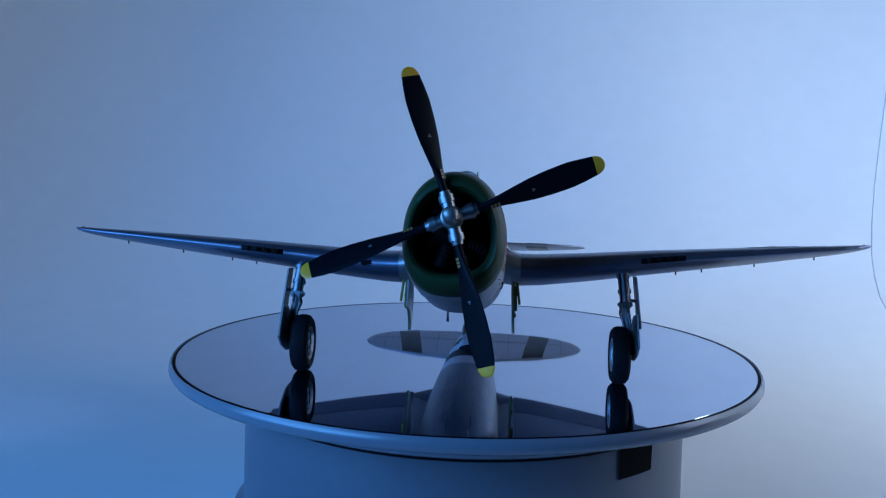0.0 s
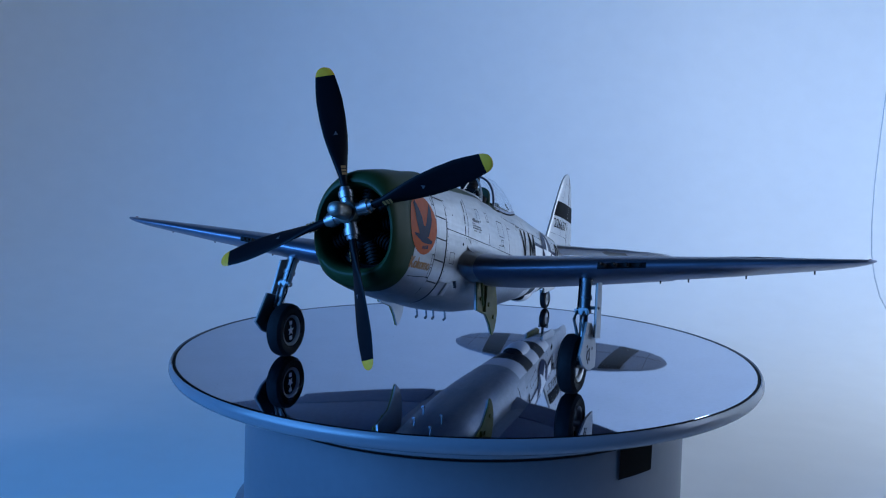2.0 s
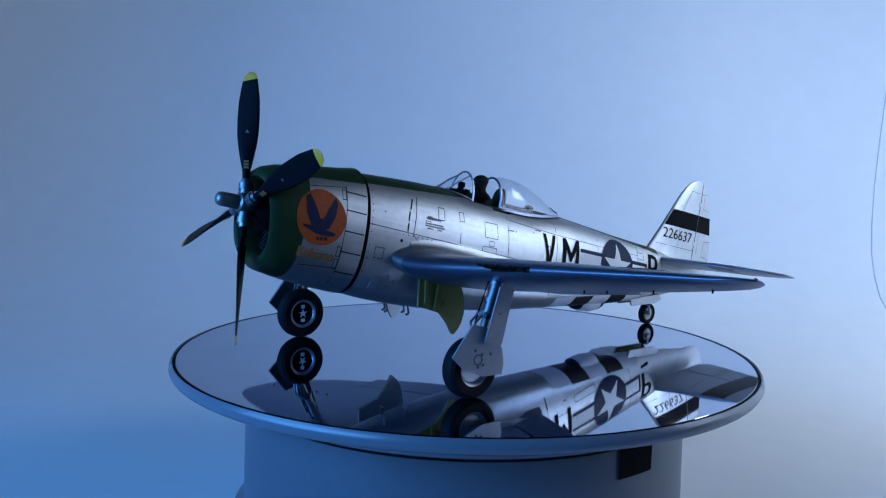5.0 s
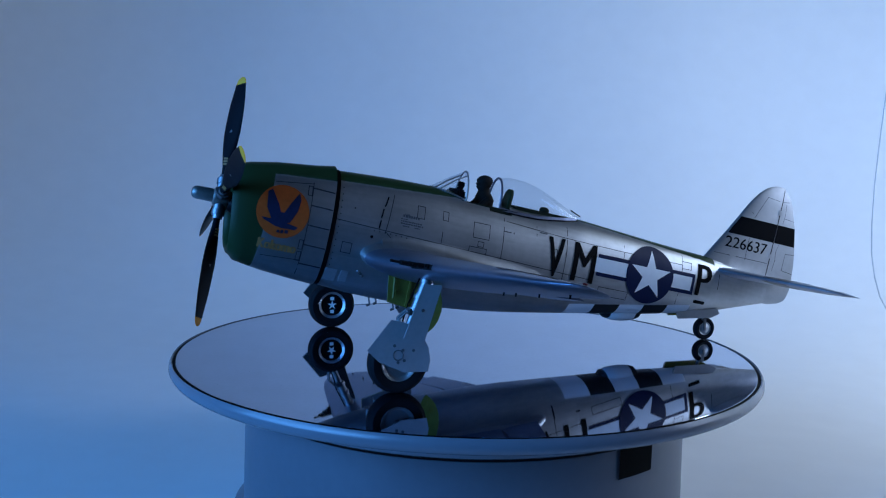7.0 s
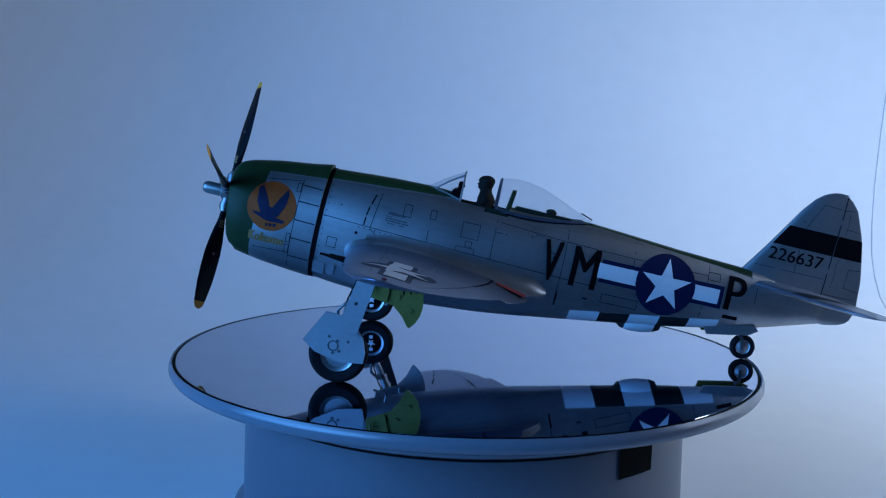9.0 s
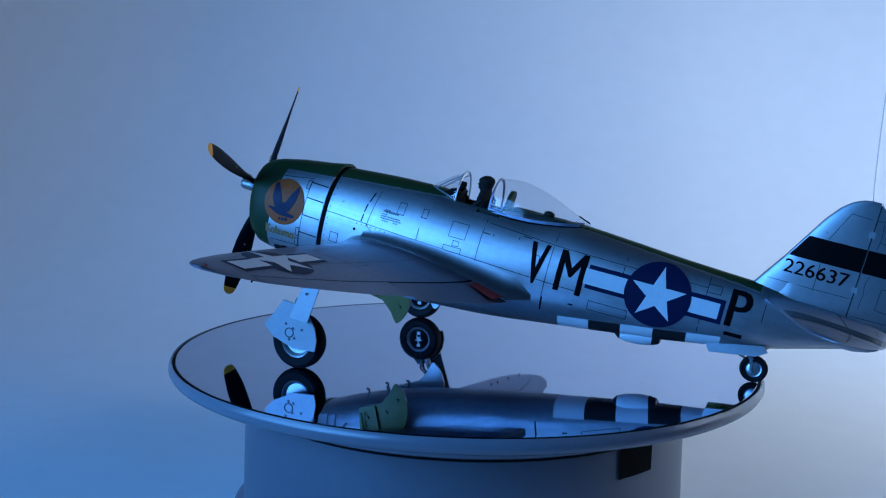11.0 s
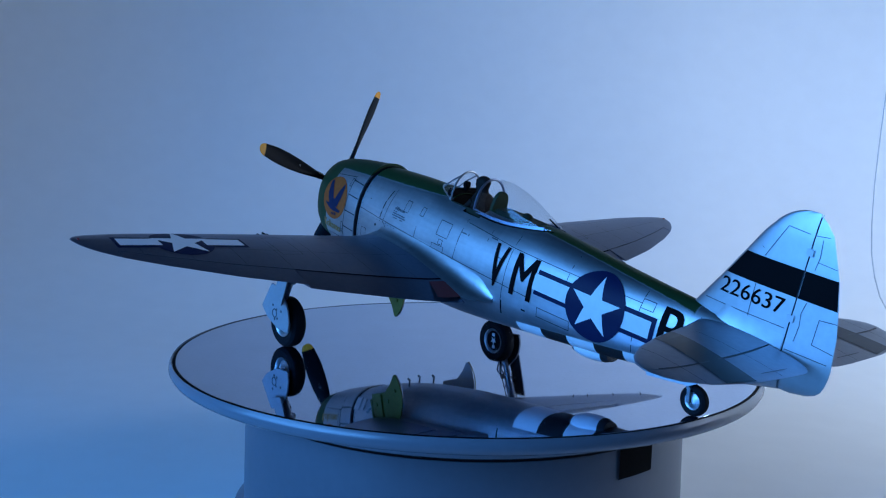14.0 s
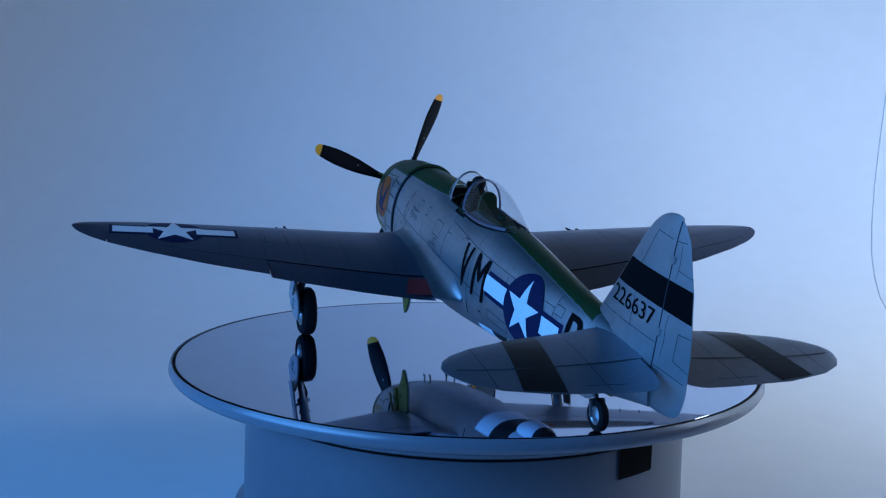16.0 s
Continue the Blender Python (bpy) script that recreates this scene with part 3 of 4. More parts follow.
def propeller(top):
    hub = part("propeller", turned(bmesh.new(), [(0.02, 0.445), (0.06, 0.437), (0.09, 0.41), (0.102, 0.36), (0.104, 0.12), (0.135, 0.10), (0.145, 0.05), (0.145, -0.08), (0.11, -0.14), (0.08, -0.2)], 32, "X"), HUBM, top, "four-bladed propeller with dull metal hub")
    for k in range(4):
        a = radians((21.5, 107.8, 201.5, 284.5)[k])
        er = Vector((0, math.cos(a), math.sin(a)))
        et = Vector((0, -math.sin(a), math.cos(a)))
        ex = Vector((1, 0, 0))

        def sect(r, c, th, beta, n=16):
            cd = et * math.cos(beta) + ex * math.sin(beta)
            nd = ex * math.cos(beta) - et * math.sin(beta)
            row = []
            for j in range(n):
                u = 2 * math.pi * j / n
                row.append(er * r + cd * (c / 2 * math.cos(u)) + nd * (th / 2 * math.sin(u)))
            return row
        tab = [(0.33, 0.10, 0.10, 62), (0.48, 0.115, 0.10, 58), (0.65, 0.19, 0.085, 52), (0.85, 0.27, 0.07, 46), (1.05, 0.325, 0.055, 41), (1.3, 0.35, 0.045, 36), (1.55, 0.345, 0.036, 32), (1.72, 0.305, 0.03, 30), (1.875, 0.255, 0.026, 28.5)]
        tip = [(1.875, 0.258, 0.028, 28.5), (1.93, 0.222, 0.024, 28), (1.97, 0.17, 0.02, 27.5), (1.992, 0.10, 0.014, 27), (2.0, 0.03, 0.008, 27)]
        b = part("blade", loft(bmesh.new(), [sect(r, c, t, radians(d)) for r, c, t, d in tab]), BLADE, hub, "black paddle blade", smooth=60)
        part("blade_tip", loft(bmesh.new(), [sect(r, c, t, radians(d)) for r, c, t, d in tip]), YELLOW, b, "yellow blade tip", smooth=60)
        bm = bmesh.new()
        tube(bm, er * 0.12, er * 0.23, 0.085, 0.085, 20)
        tube(bm, er * 0.20, er * 0.29, 0.10, 0.10, 20)
        tube(bm, er * 0.29, er * 0.345, 0.08, 0.07, 20)
        part("blade_root", bm, LEGM, b, "grey metal blade root")
        cd = et * math.cos(radians(40)) + ex * math.sin(radians(40))
        nd = ex * math.cos(radians(40)) - et * math.sin(radians(40))
        for sg in (1, -1):
            bm = bmesh.new()
            o = er * 1.05 + nd * (0.031 * sg)
            q = [o + cd * -0.03, o + cd * 0.03, o + er * 0.05]
            loft(bm, [q, [p + nd * 0.002 * sg for p in q]])
            part("blade_mark", bm, GREYTXT, b, "small pale triangle mark")
            bm = bmesh.new()
            nd2 = ex * math.cos(radians(56)) - et * math.sin(radians(56))
            cd2 = et * math.cos(radians(56)) + ex * math.sin(radians(56))
            for j in range(3):
                o = er * (0.50 + 0.045 * j) + nd2 * (0.0555 * sg)
                q = [o - cd2 * 0.035, o + cd2 * 0.035, o + cd2 * 0.035 + er * 0.032, o - cd2 * 0.035 + er * 0.032]
                loft(bm, [q, [p + nd2 * 0.002 * sg for p in q]])
            part("stencil_bars", bm, OCHRE, b, "tiny ochre stencil bars")


def wing(top, side):
    def put(name, bm, m, par, lab=""):
        return part(name, flipped(bm) if side < 0 else bm, m, par, lab)
    bm = bmesh.new()
    wing_block(bm, 0.897, 5.72, 0, 0.795)
    wing_block(bm, 5.72, 6.215, 0, 1, 0.02)
    w = put("wing", bm, DIMSILVER, top, "silver wing, colour dimmed for its dark reflections")
    put("wing_fillet", wing_block(bmesh.new(), 0.30, 0.895, 0, 1, 0.04), FUSEM, w, "bright silver wing root fillet")
    # concave skin from the body's side down to the wing, drawn out behind the trailing edge
    rows = []
    for x in np.linspace(-2.45, -5.46, 34):
        x = float(x)
        f = (-2.45 - x) / 2.68
        yb = 0.80 + 0.15 * min(1, f) ** 0.8
        te = wing_at(yb)[1]
        zb = wing_top(max(x, te), yb) + 0.004
        out = 0.0
        if x < te:
            k = out = (te - x) / (te + 5.47)
            yb += (side_y(x, zb + 0.1) + 0.01 - yb) * k ** 1.4
            zb += 0.03 * k
        za = zb + 0.14 + 0.26 * min(1, f) * (1 - 0.9 * out) - 0.09 * out
        ya, yc = side_y(x, za) - 0.006, side_y(x, zb + 0.06) + 0.015
        arc = []
        for k in range(10):
            u = k / 9
            arc.append((x, ya * (1 - u) ** 2 + 2 * yc * u * (1 - u) + yb * u * u, za * (1 - u) ** 2 + 2 * (zb + 0.02) * u * (1 - u) + zb * u * u))
        rows.append(arc + [(x, yb - 0.02, zb - 0.03), (x, 0.25, zb - 0.06), (x, 0.25, za)])
    put("root_fairing", loft(bmesh.new(), rows), FUSEM, w, "silver concave fairing between wing and body")
    bm = wing_block(bmesh.new(), 0.90, 3.36, 0.808, 1)
    for v in bm.verts:      # hangs a few degrees
        le, te, _, _ = wing_at(v.co.y)
        v.co.z -= 0.10 * (le + (te - le) * 0.808 - v.co.x)
        v.co.x -= 0.06 * max(0, le + (te - le) * 0.808 - v.co.x)
    put("flap", bm, DIMSILVER, w, "silver landing flap, slightly lowered")
    put("aileron", wing_block(bmesh.new(), 3.385, 5.705, 0.802, 1), DIMSILVER, w, "silver aileron")
    for lo, hi, m, n, lab in ((0.9, 3.37, BLACK, 18, "dark flap gap"), (3.37, 5.72, PANEL, 16, "fine aileron hinge line")):
        bm = bmesh.new()
        back = 0.808 if m is BLACK else 0.798
        for k in range(n):
            q = []
            for y in (lo + (hi - lo) * k / n, lo + (hi - lo) * (k + 1) / n):
                le, te, cr, th = wing_at(y)
                z = cr - 0.55 * th
                for t in (0.792, back):
                    q.append((le + (te - le) * t, y, z + 0.55 * th * foil(t) + 0.0035))
            bm.faces.new([bm.verts.new(q[i]) for i in (0, 1, 3, 2)])
        put("hinge_gap", bm, m, w, lab)
    # panel joints
    lines = []
    for y in (1.35, 2.05, 2.75, 3.37, 4.05, 4.75, 5.4):
        le, te, _, _ = wing_at(y)
        lines += strokes([(le + (te - le) * 0.05, y), (le + (te - le) * 0.78, y)], 0.008)
    for s in (0.22, 0.5):
        pts = [(wing_at(y)[0] + (wing_at(y)[1] - wing_at(y)[0]) * s, y) for y in np.linspace(1.0, 5.7, 9)]
        lines += strokes(pts, 0.008)
    lines += strokes([(-3.0, 2.95), (-3.0, 3.3), (-3.7, 3.3), (-3.7, 2.95)], 0.011, True)
    put("panel_wash", lay(flat(lines, 0.25), "wing", 0.003), FAINT, w, "fine dark panel lines")
    put("walkway_patch", lay(flat([[(-4.64, 0.91), (-4.62, 1.20), (-5.08, 1.36), (-5.13, 0.91)]], 0.1), "wing", 0.005), RED, w, "dull red patch at the flap root")
    # guns
    rows = []
    for y in np.linspace(2.66, 3.32, 9):
        le, te, cr, th = wing_at(float(y))
        z = cr - 0.55 * th
        rows.append([(le + (te - le) * q + 0.004, float(y), z + k * th * foil(q)) for q, k in ((0.006, 0.57), (0.002, 0.57), (0.0, 0), (0.002, -0.47), (0.006, -0.47))])
    put("gun_panel", loft(bmesh.new(), rows, False, False), ENGINE, w, "dark gun panel in the leading edge")
    for k in range(4):
        y = 2.76 + 0.155 * k
        le, _, cr, th = wing_at(y)
        z = cr - 0.55 * th + 0.01
        bm = bmesh.new()
        tube(bm, (le - 0.25, y, z), (le + 0.03 + 0.06 * (3 - k), y, z), 0.032, n=12)
        tube(bm, (le + 0.02 + 0.06 * (3 - k), y, z), (le + 0.06 + 0.095 * (3 - k), y, z), 0.018, n=10)
        put("gun_barrel", bm, ENGINE, w, "dark gun barrel in the leading edge")
    for y, x in ((3.35, -3.5), (3.75, -3.5), (4.55, -3.45), (5.45, -3.4)):
        le, te, cr, th = wing_at(y)
        z = cr - th
        bm = bmesh.new()
        tube(bm, (x, y, z + 0.06), (x - 0.01, y, z - 0.034), 0.014, 0.011, 10)
        put("stub", bm, ENGINE, w, "small stub under the wing")
    # landing light and tip lamp
    put("tip_lamp", ball(bmesh.new(), (-3.2, 6.13, 0.115), 0.016, (2, 1, 0.8)), RED, w, "small red tip lamp")
    bm = bmesh.new()
    le, te, cr, th = wing_at(1.37)
    box(bm, (le - 0.06, 1.28, cr - 0.55 * th - 0.05), (le + 0.012, 1.46, cr - 0.55 * th + 0.05), 0.02)
    if side < 0:
        put("camera_port", bm, BLACK, w, "dark port in the leading edge")
    # insignia on the port wing only
    if side > 0:
        cy, cx, r = 4.70, -3.27, 0.46
        blue = [disc(cx, cy, r), rect(cx - 0.19, cx + 0.19, cy - 0.98, cy + 0.98)]
        put("insignia", lay(flat(blue[1:], 0.1), "wing", 0.005), NAVY, w, "blue insignia border")
        put("insignia_disc", lay(flat(blue[:1], 0.1), "wing", 0.007), NAVY, w, "blue insignia disc")
        bars = [rect(cx - 0.125, cx + 0.125, cy + r * 0.72, cy + 0.93), rect(cx - 0.125, cx + 0.125, cy - 0.93, cy - r * 0.72)]
        for q in bars:
            put("insignia_bar", lay(flat([q], 0.1), "wing", 0.010), WHITE, w, "white insignia bar")
        put("insignia_star", lay(flat(star(cx, cy, r, 1, -math.pi / 2), 0.1), "wing", 0.013), WHITE, w, "white insignia star")


def tail(top):
    # fin
    bm = bmesh.new()
    zs = np.concatenate([np.linspace(0.5, 2.1, 20), [2.16, 2.21, 2.25, 2.275, 2.288]])
    rows = []
    for z in zs:
        z = float(z)
        le = float(np.interp(z, [a for a, _ in FIN_LE], [b for _, b in FIN_LE]))
        hx = min(hinge_x(z), le - 0.01)
        xs = [le + (hx - le) * (k / 14) ** 2 for k in range(15)]
        rows.append([(x, fin_half(x, z), z) for x in xs] + [(x, -fin_half(x, z), z) for x in xs[::-1]])
    loft(bm, rows)
    fin = part("fin", bm, SILVER, top, "silver tail fin")
    bm = bmesh.new()
    rows = []
    for z in np.concatenate([[0.12, 0.14, 0.17, 0.22], np.linspace(0.28, 2.07, 20), [2.14, 2.2, 2.25, 2.275, 2.284]]):
        z = float(z)
        te = float(np.interp(z, [a for a, _ in RUD_TE], [b for _, b in RUD_TE]))
        hx = hinge_x(z) - 0.014
        te = min(te, hx - 0.01)
        xs = [hx + (te - hx) * k / 10 for k in range(11)]
        rows.append([(x, fin_half(x, z), z) for x in xs] + [(x, -fin_half(x, z), z) for x in xs[::-1]])
    loft(bm, rows)
    rud = part("rudder", bm, SILVER, top, "silver rudder with trim tab")
    bm = bmesh.new()
    loft(bm, [[(hinge_x(z) - dx, s * (fin_half(hinge_x(z), z) + 0.003), z) for dx, s in ((-0.001, 1), (0.015, 1), (0.015, -1), (-0.001, -1))] for z in (0.55, 0.75, 0.95, 1.15, 1.35, 1.55, 1.75, 1.95, 2.1, 2.2, 2.25)])
    part("hinge_gap", bm, PANEL, fin, "dark rudder hinge line")
    for s in (1, -1):
        part("fin_band", lay(flat([[(-8.95, 1.26), (hinge_x(1.26), 1.26), (hinge_x(1.6), 1.6), (-9.155, 1.6)]], 0.1), "fin", 0.004, s), BLACK, fin, "black band across the fin")
        part("rudder_band", lay(flat([[(hinge_x(1.26) - 0.02, 1.26), (-10.455, 1.26), (-10.375, 1.6), (hinge_x(1.6) - 0.02, 1.6)]], 0.1), "fin", 0.004, s), BLACK, rud, "black band across the rudder")
        lines = strokes([(-9.4, 0.75), (-9.4, 1.25)], 0.01)
        lines += strokes([(-9.42, 1.62), (-9.62, 2.05), (-9.9, 2.03)], 0.010) + strokes([(-9.25, 1.78), (-9.38, 1.70)], 0.01) + strokes([(-8.75, 0.86), (-9.9, 0.86)], 0.010)
        part("panel_wash", lay(flat(lines, 0.2), "fin", 0.003, s), FAINT, fin, "fine dark panel lines")
        lines = strokes([(-10.05, 0.75), (-10.07, 0.95), (-10.05, 1.1), (-10.08, 1.24)], 0.009) + strokes([(-10.07, 1.64), (-10.09, 1.8), (-10.07, 2.0)], 0.009)
        lines += strokes([(-10.49, 1.12), (-10.28, 1.10), (-10.27, 0.79), (-10.54, 0.76)], 0.010) + strokes([(-10.08, 1.74), (-10.32, 1.72)], 0.008) + strokes([(-9.97, 2.03), (-10.14, 2.05)], 0.009) + strokes([(-9.97, 0.62), (-10.5, 0.62)], 0.01)
        part("panel_wash", lay(flat(lines, 0.2), "fin", 0.003, s), FAINT, rud, "fine dark panel lines")
        for z in (1.0, 1.82):
            bm = box(bmesh.new(), (hinge_x(z) - 0.06, s * fin_half(hinge_x(z), z) - 0.015, z - 0.05), (hinge_x(z) + 0.05, s * fin_half(hinge_x(z), z) + 0.012, z + 0.05), 0.01)
            part("hinge_plate", bm, SILVER, fin)
    num = letters("226637", -8.93, -9.83, 1.005, 1.205, 0.003)
    part("serial", lay(num, "fin", 0.005, 1), BLACK, fin, "black serial 226637")
    num = letters("226637", -9.83, -8.93, 1.005, 1.205, 0.003)
    part("serial", lay(num, "fin", 0.005, -1), BLACK, fin, "black serial 226637")
    # fillet at the fin root
    bm = bmesh.new()
    rows = []
    for x in np.linspace(-8.62, -9.92, 16):
        x = float(x)
        f = min(1, 0.1 + (-8.62 - x) / 0.5)
        zt = top_z(x, 0) + 0.17 * f
        half = []
        for k in range(9):
            u = k / 8                     # from the spine's shoulder up to the fin
            z = top_z(x, 0) - 0.16 + (zt - top_z(x, 0) + 0.16) * u ** 1.6
            y0, y1 = 0.9 * side_y(x, top_z(x, 0) - 0.16) + 0.01, fin_half(x, max(z, 0.75)) * f + 0.004
            half.append((y1 + (y0 - y1) * (1 - u) ** 2, z))
        rows.append([(x, y, z) for y, z in half] + [(x, -y, z) for y, z in half[::-1]])
    loft(bm, rows)
    part("fin_fillet", bm, SILVER, fin, "silver fillet", smooth=60)
    for side in (1, -1):
        def put(name, bm, m, par, lab=""):
            return part(name, flipped(bm) if side < 0 else bm, m, par, lab)
        ys = [0.0, 0.3, 0.64, 1.0, 1.43, 1.7, 1.96, 2.12, 2.25, 2.33, 2.38, 2.42, 2.44]
        st = put("tailplane", loft(bmesh.new(), [stab_section(y, 0, 0.60) for y in ys]), DIMTAIL, top, "silver tailplane")
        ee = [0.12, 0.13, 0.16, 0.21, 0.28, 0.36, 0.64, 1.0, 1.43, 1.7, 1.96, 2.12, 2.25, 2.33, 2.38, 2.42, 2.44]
        el = put("elevator", loft(bmesh.new(), [stab_section(y, 0.612, float(np.interp(y, (0.12, 0.13, 0.16, 0.21, 0.28, 0.36), (0.78, 0.84, 0.90, 0.95, 0.985, 1.0)))) for y in ee]), DIMTAIL, st, "silver elevator")
        for up in (1, -1):
            poly = []
            for s in np.linspace(0.02, 0.985, 9):
                row = []
                for f in (0, 1):
                    y = 1.10 + 0.20 * s + 0.46 * f
                    le, te = (float(np.interp(y, STAB[:, 0], STAB[:, k])) for k in (1, 2))
                    row.append((le + (te - le) * s, y))
                poly.append(row)
            quads = [[a[0], a[1], b[1], b[0]] for a, b in zip(poly, poly[1:])]
            put("tail_band", lay(flat(quads, 0.15), "stab", 0, up), BAND, st, "black band round the tailplane")
            lines = []
            for y in (0.8, 2.0):
                le, te = (float(np.interp(y, STAB[:, 0], STAB[:, k])) for k in (1, 2))
                lines += strokes([(le - 0.04, y), (te + 0.03, y)], 0.009)
            pts = []
            for y in np.linspace(0.3, 2.3, 9):
                le, te = (float(np.interp(y, STAB[:, 0], STAB[:, k])) for k in (1, 2))
                pts.append((le + (te - le) * 0.606, float(y)))
            lines += strokes(pts, 0.02)
            lines += strokes([(-10.33, 0.55), (-10.33, 1.05)], 0.01)
            put("panel_wash", lay(flat(lines, 0.3), "stab", 0, up), FAINT, st, "fine dark panel lines")
    # tail wheel and its doors
    for s in (1, -1):
        bm = slab(bmesh.new(), [(-8.16, -0.33), (-8.24, -0.455), (-8.9, -0.325), (-9.06, -0.22), (-8.98, -0.14)], s * 0.16, s * 0.19)
        td = part("tail_door", bm, SILVER, top, "silver tail wheel door")
        bm = slab(bmesh.new(), [(-8.17, -0.335), (-8.245, -0.45), (-8.9, -0.32), (-9.05, -0.22), (-8.97, -0.145)], s * 0.145, s * 0.157)
        part("door_lining", bm, CHROMATE, td, "yellow-green door lining")
    bm = bmesh.new()
    tube(bm, (-8.72, 0, -0.2), (-8.84, 0, -0.40), 0.03)
    for s in (1, -1):
        slab(bm, [(-8.825, -0.37), (-8.875, -0.37), (-8.92, -0.58), (-8.88, -0.58)], s * 0.075, s * 0.10)
    box(bm, (-8.89, -0.1, -0.41), (-8.81, 0.1, -0.37), 0.01)
    leg = part("tail_leg", bm, STEEL, top, "dark tail wheel fork")
    tyre = turned(bmesh.new(), [(0.12, -0.05), (0.17, -0.062), (0.20, -0.04), (0.208, 0), (0.20, 0.04), (0.17, 0.062), (0.12, 0.05)], 32, "Y", (0, 0, 0.208), True)
    M = LEVEL
    wh = part("tail_wheel", tyre, RUBBER, leg, "small black tail wheel", M)
    rim = turned(bmesh.new(), [(0.03, -0.06), (0.06, -0.05), (0.10, -0.035), (0.125, -0.048), (0.125, 0.048), (0.10, 0.035), (0.06, 0.05), (0.03, 0.06)], 24, "Y", (0, 0, 0.208))
    part("rim", rim, SILVER, wh, "silver rim", M)


def main_gear(top, side):
    def put(name, bm, m, par, lab="", mm=None):
        return part(name, flipped(bm) if side < 0 else bm, m, par, lab, mm)
    # body places of the wheel, which stands on the mirror
    c = Vector((6.44, 2.375 if side > 0 else 2.34, 0.425))
    inv = (BODY.inverted() @ LEVEL)
    cs = inv @ Vector((6.44, side * 2.34, 0.425))
    hubp = Vector((cs.x, abs(cs.y), cs.z))
    bm = bmesh.new()
    a, b = Vector((-2.78, 2.42, -0.25)), Vector((hubp.x + 0.02, 2.50, hubp.z + 0.36))
    mid = a.lerp(b, 0.62)
    tube(bm, a, mid, 0.085, 0.08, 16)
    for f in (0.2, 0.42, 0.6):
        p = a.lerp(b, f)
        tube(bm, p, p + (b - a).normalized() * 0.05, 0.10, 0.10, 16)
    leg = put("landing_gear_leg", bm, LEGM, top, "bright metal landing gear leg")
    put("oleo", tube(bmesh.new(), mid, b, 0.058, 0.058, 14), LEGM, leg, "polished oleo")
    bm = bmesh.new()
    tube(bm, b, (hubp.x, 2.52, hubp.z), 0.065, 0.055, 12)
    tube(bm, (hubp.x, 2.54, hubp.z), (hubp.x, 2.28, hubp.z), 0.05, 0.05, 12)
    put("axle_fork", bm, STEEL, leg, "grey metal axle fork")
    bm = bmesh.new()
    for p, q in ((mid + Vector((0.10, -0.02, 0)), mid + Vector((0.20, -0.04, -0.14))), (mid + Vector((0.20, -0.04, -0.14)), b + Vector((0.06, 0, -0.02)))):
        for dy in (-0.05, 0.05):
            tube(bm, p + Vector((0, dy, 0)), q + Vector((0, dy, 0)), 0.018, n=8)
    box(bm, mid - Vector((0.02, 0.12, 0.06)), mid + Vector((0.12, 0.09, 0.03)), 0.02)
    tube(bm, mid + Vector((0, -0.02, 0.05)), mid + Vector((-0.05, 0.2, 0.05)), 0.025, n=8)
    put("torque_link", bm, STEEL, leg, "grey torque links")
    bm = bmesh.new()
    pts = [a + Vector((0.09, -0.06, 0)), mid + Vector((0.10, -0.07, 0.05)), mid + Vector((0.11, -0.10, -0.15)), b + Vector((0.06, -0.02, -0.05)), Vector((hubp.x + 0.05, 2.46, hubp.z + 0.1))]
    for p, q in zip(pts, pts[1:]):
        tube(bm, p, q, 0.012, n=6)
    put("brake_line", bm, BLACK, leg, "thin black brake line")
    # doors
    bm = slab(bmesh.new(), [(-2.64, -0.50), (-2.90, -0.47), (-2.80, -1.27), (-2.50, -1.27)], 2.575, 2.597, -0.075)
    ld = put("leg_door", bm, DOORM, leg, "narrow silver leg door")
    # thin dark plates added inside the doors to hold their shade
    put("door_inside", slab(bmesh.new(), [(-2.645, -0.505), (-2.895, -0.475), (-2.795, -1.265), (-2.505, -1.265)], 2.565, 2.573, -0.075), DOORIN, ld, "inner face darkened to stand for shade")
    bm = slab(bmesh.new(), [(-2.30, -1.06), (-2.06, -1.53), (-2.26, -1.66), (-2.62, -1.74), (-2.97, -1.68), (-2.97, -1.52), (-2.90, -1.34), (-2.79, -1.21), (-2.56, -1.07)], 2.60, 2.625, 0.01)
    door = put("wheel_door", bm, DOORM, leg, "angular silver wheel door")
    put("door_inside", slab(bmesh.new(), [(-2.31, -1.07), (-2.07, -1.53), (-2.26, -1.65), (-2.62, -1.73), (-2.96, -1.67), (-2.96, -1.52), (-2.89, -1.34), (-2.79, -1.22), (-2.56, -1.08)], 2.585, 2.597, 0.01), DOORIN, door, "inner face darkened to stand for shade")
    bm = bmesh.new()
    for x, z in ((-2.42, -1.40), (-2.55, -1.44), (-2.70, -1.42), (-2.52, -1.62), (-2.60, -1.58)):
        tube(bm, (x, 2.620 + 0.01 * z, z), (x, 2.631 + 0.01 * z, z), 0.022, n=10)
    ringm = [(-2.50 + 0.07 * math.cos(u), -1.52 + 0.07 * math.sin(u)) for u in np.linspace(0, 2 * math.pi, 14)]
    for p, q in zip(ringm, ringm[1:]):
        tube(bm, (p[0], 2.625 + 0.01 * p[1], p[1]), (q[0], 2.625 + 0.01 * q[1], q[1]), 0.010, n=5)
    put("door_marks", bm, GREYTXT, door, "small dark stencil marks")
    # wheel, level on the mirror
    at = (c.x, c.y, c.z)
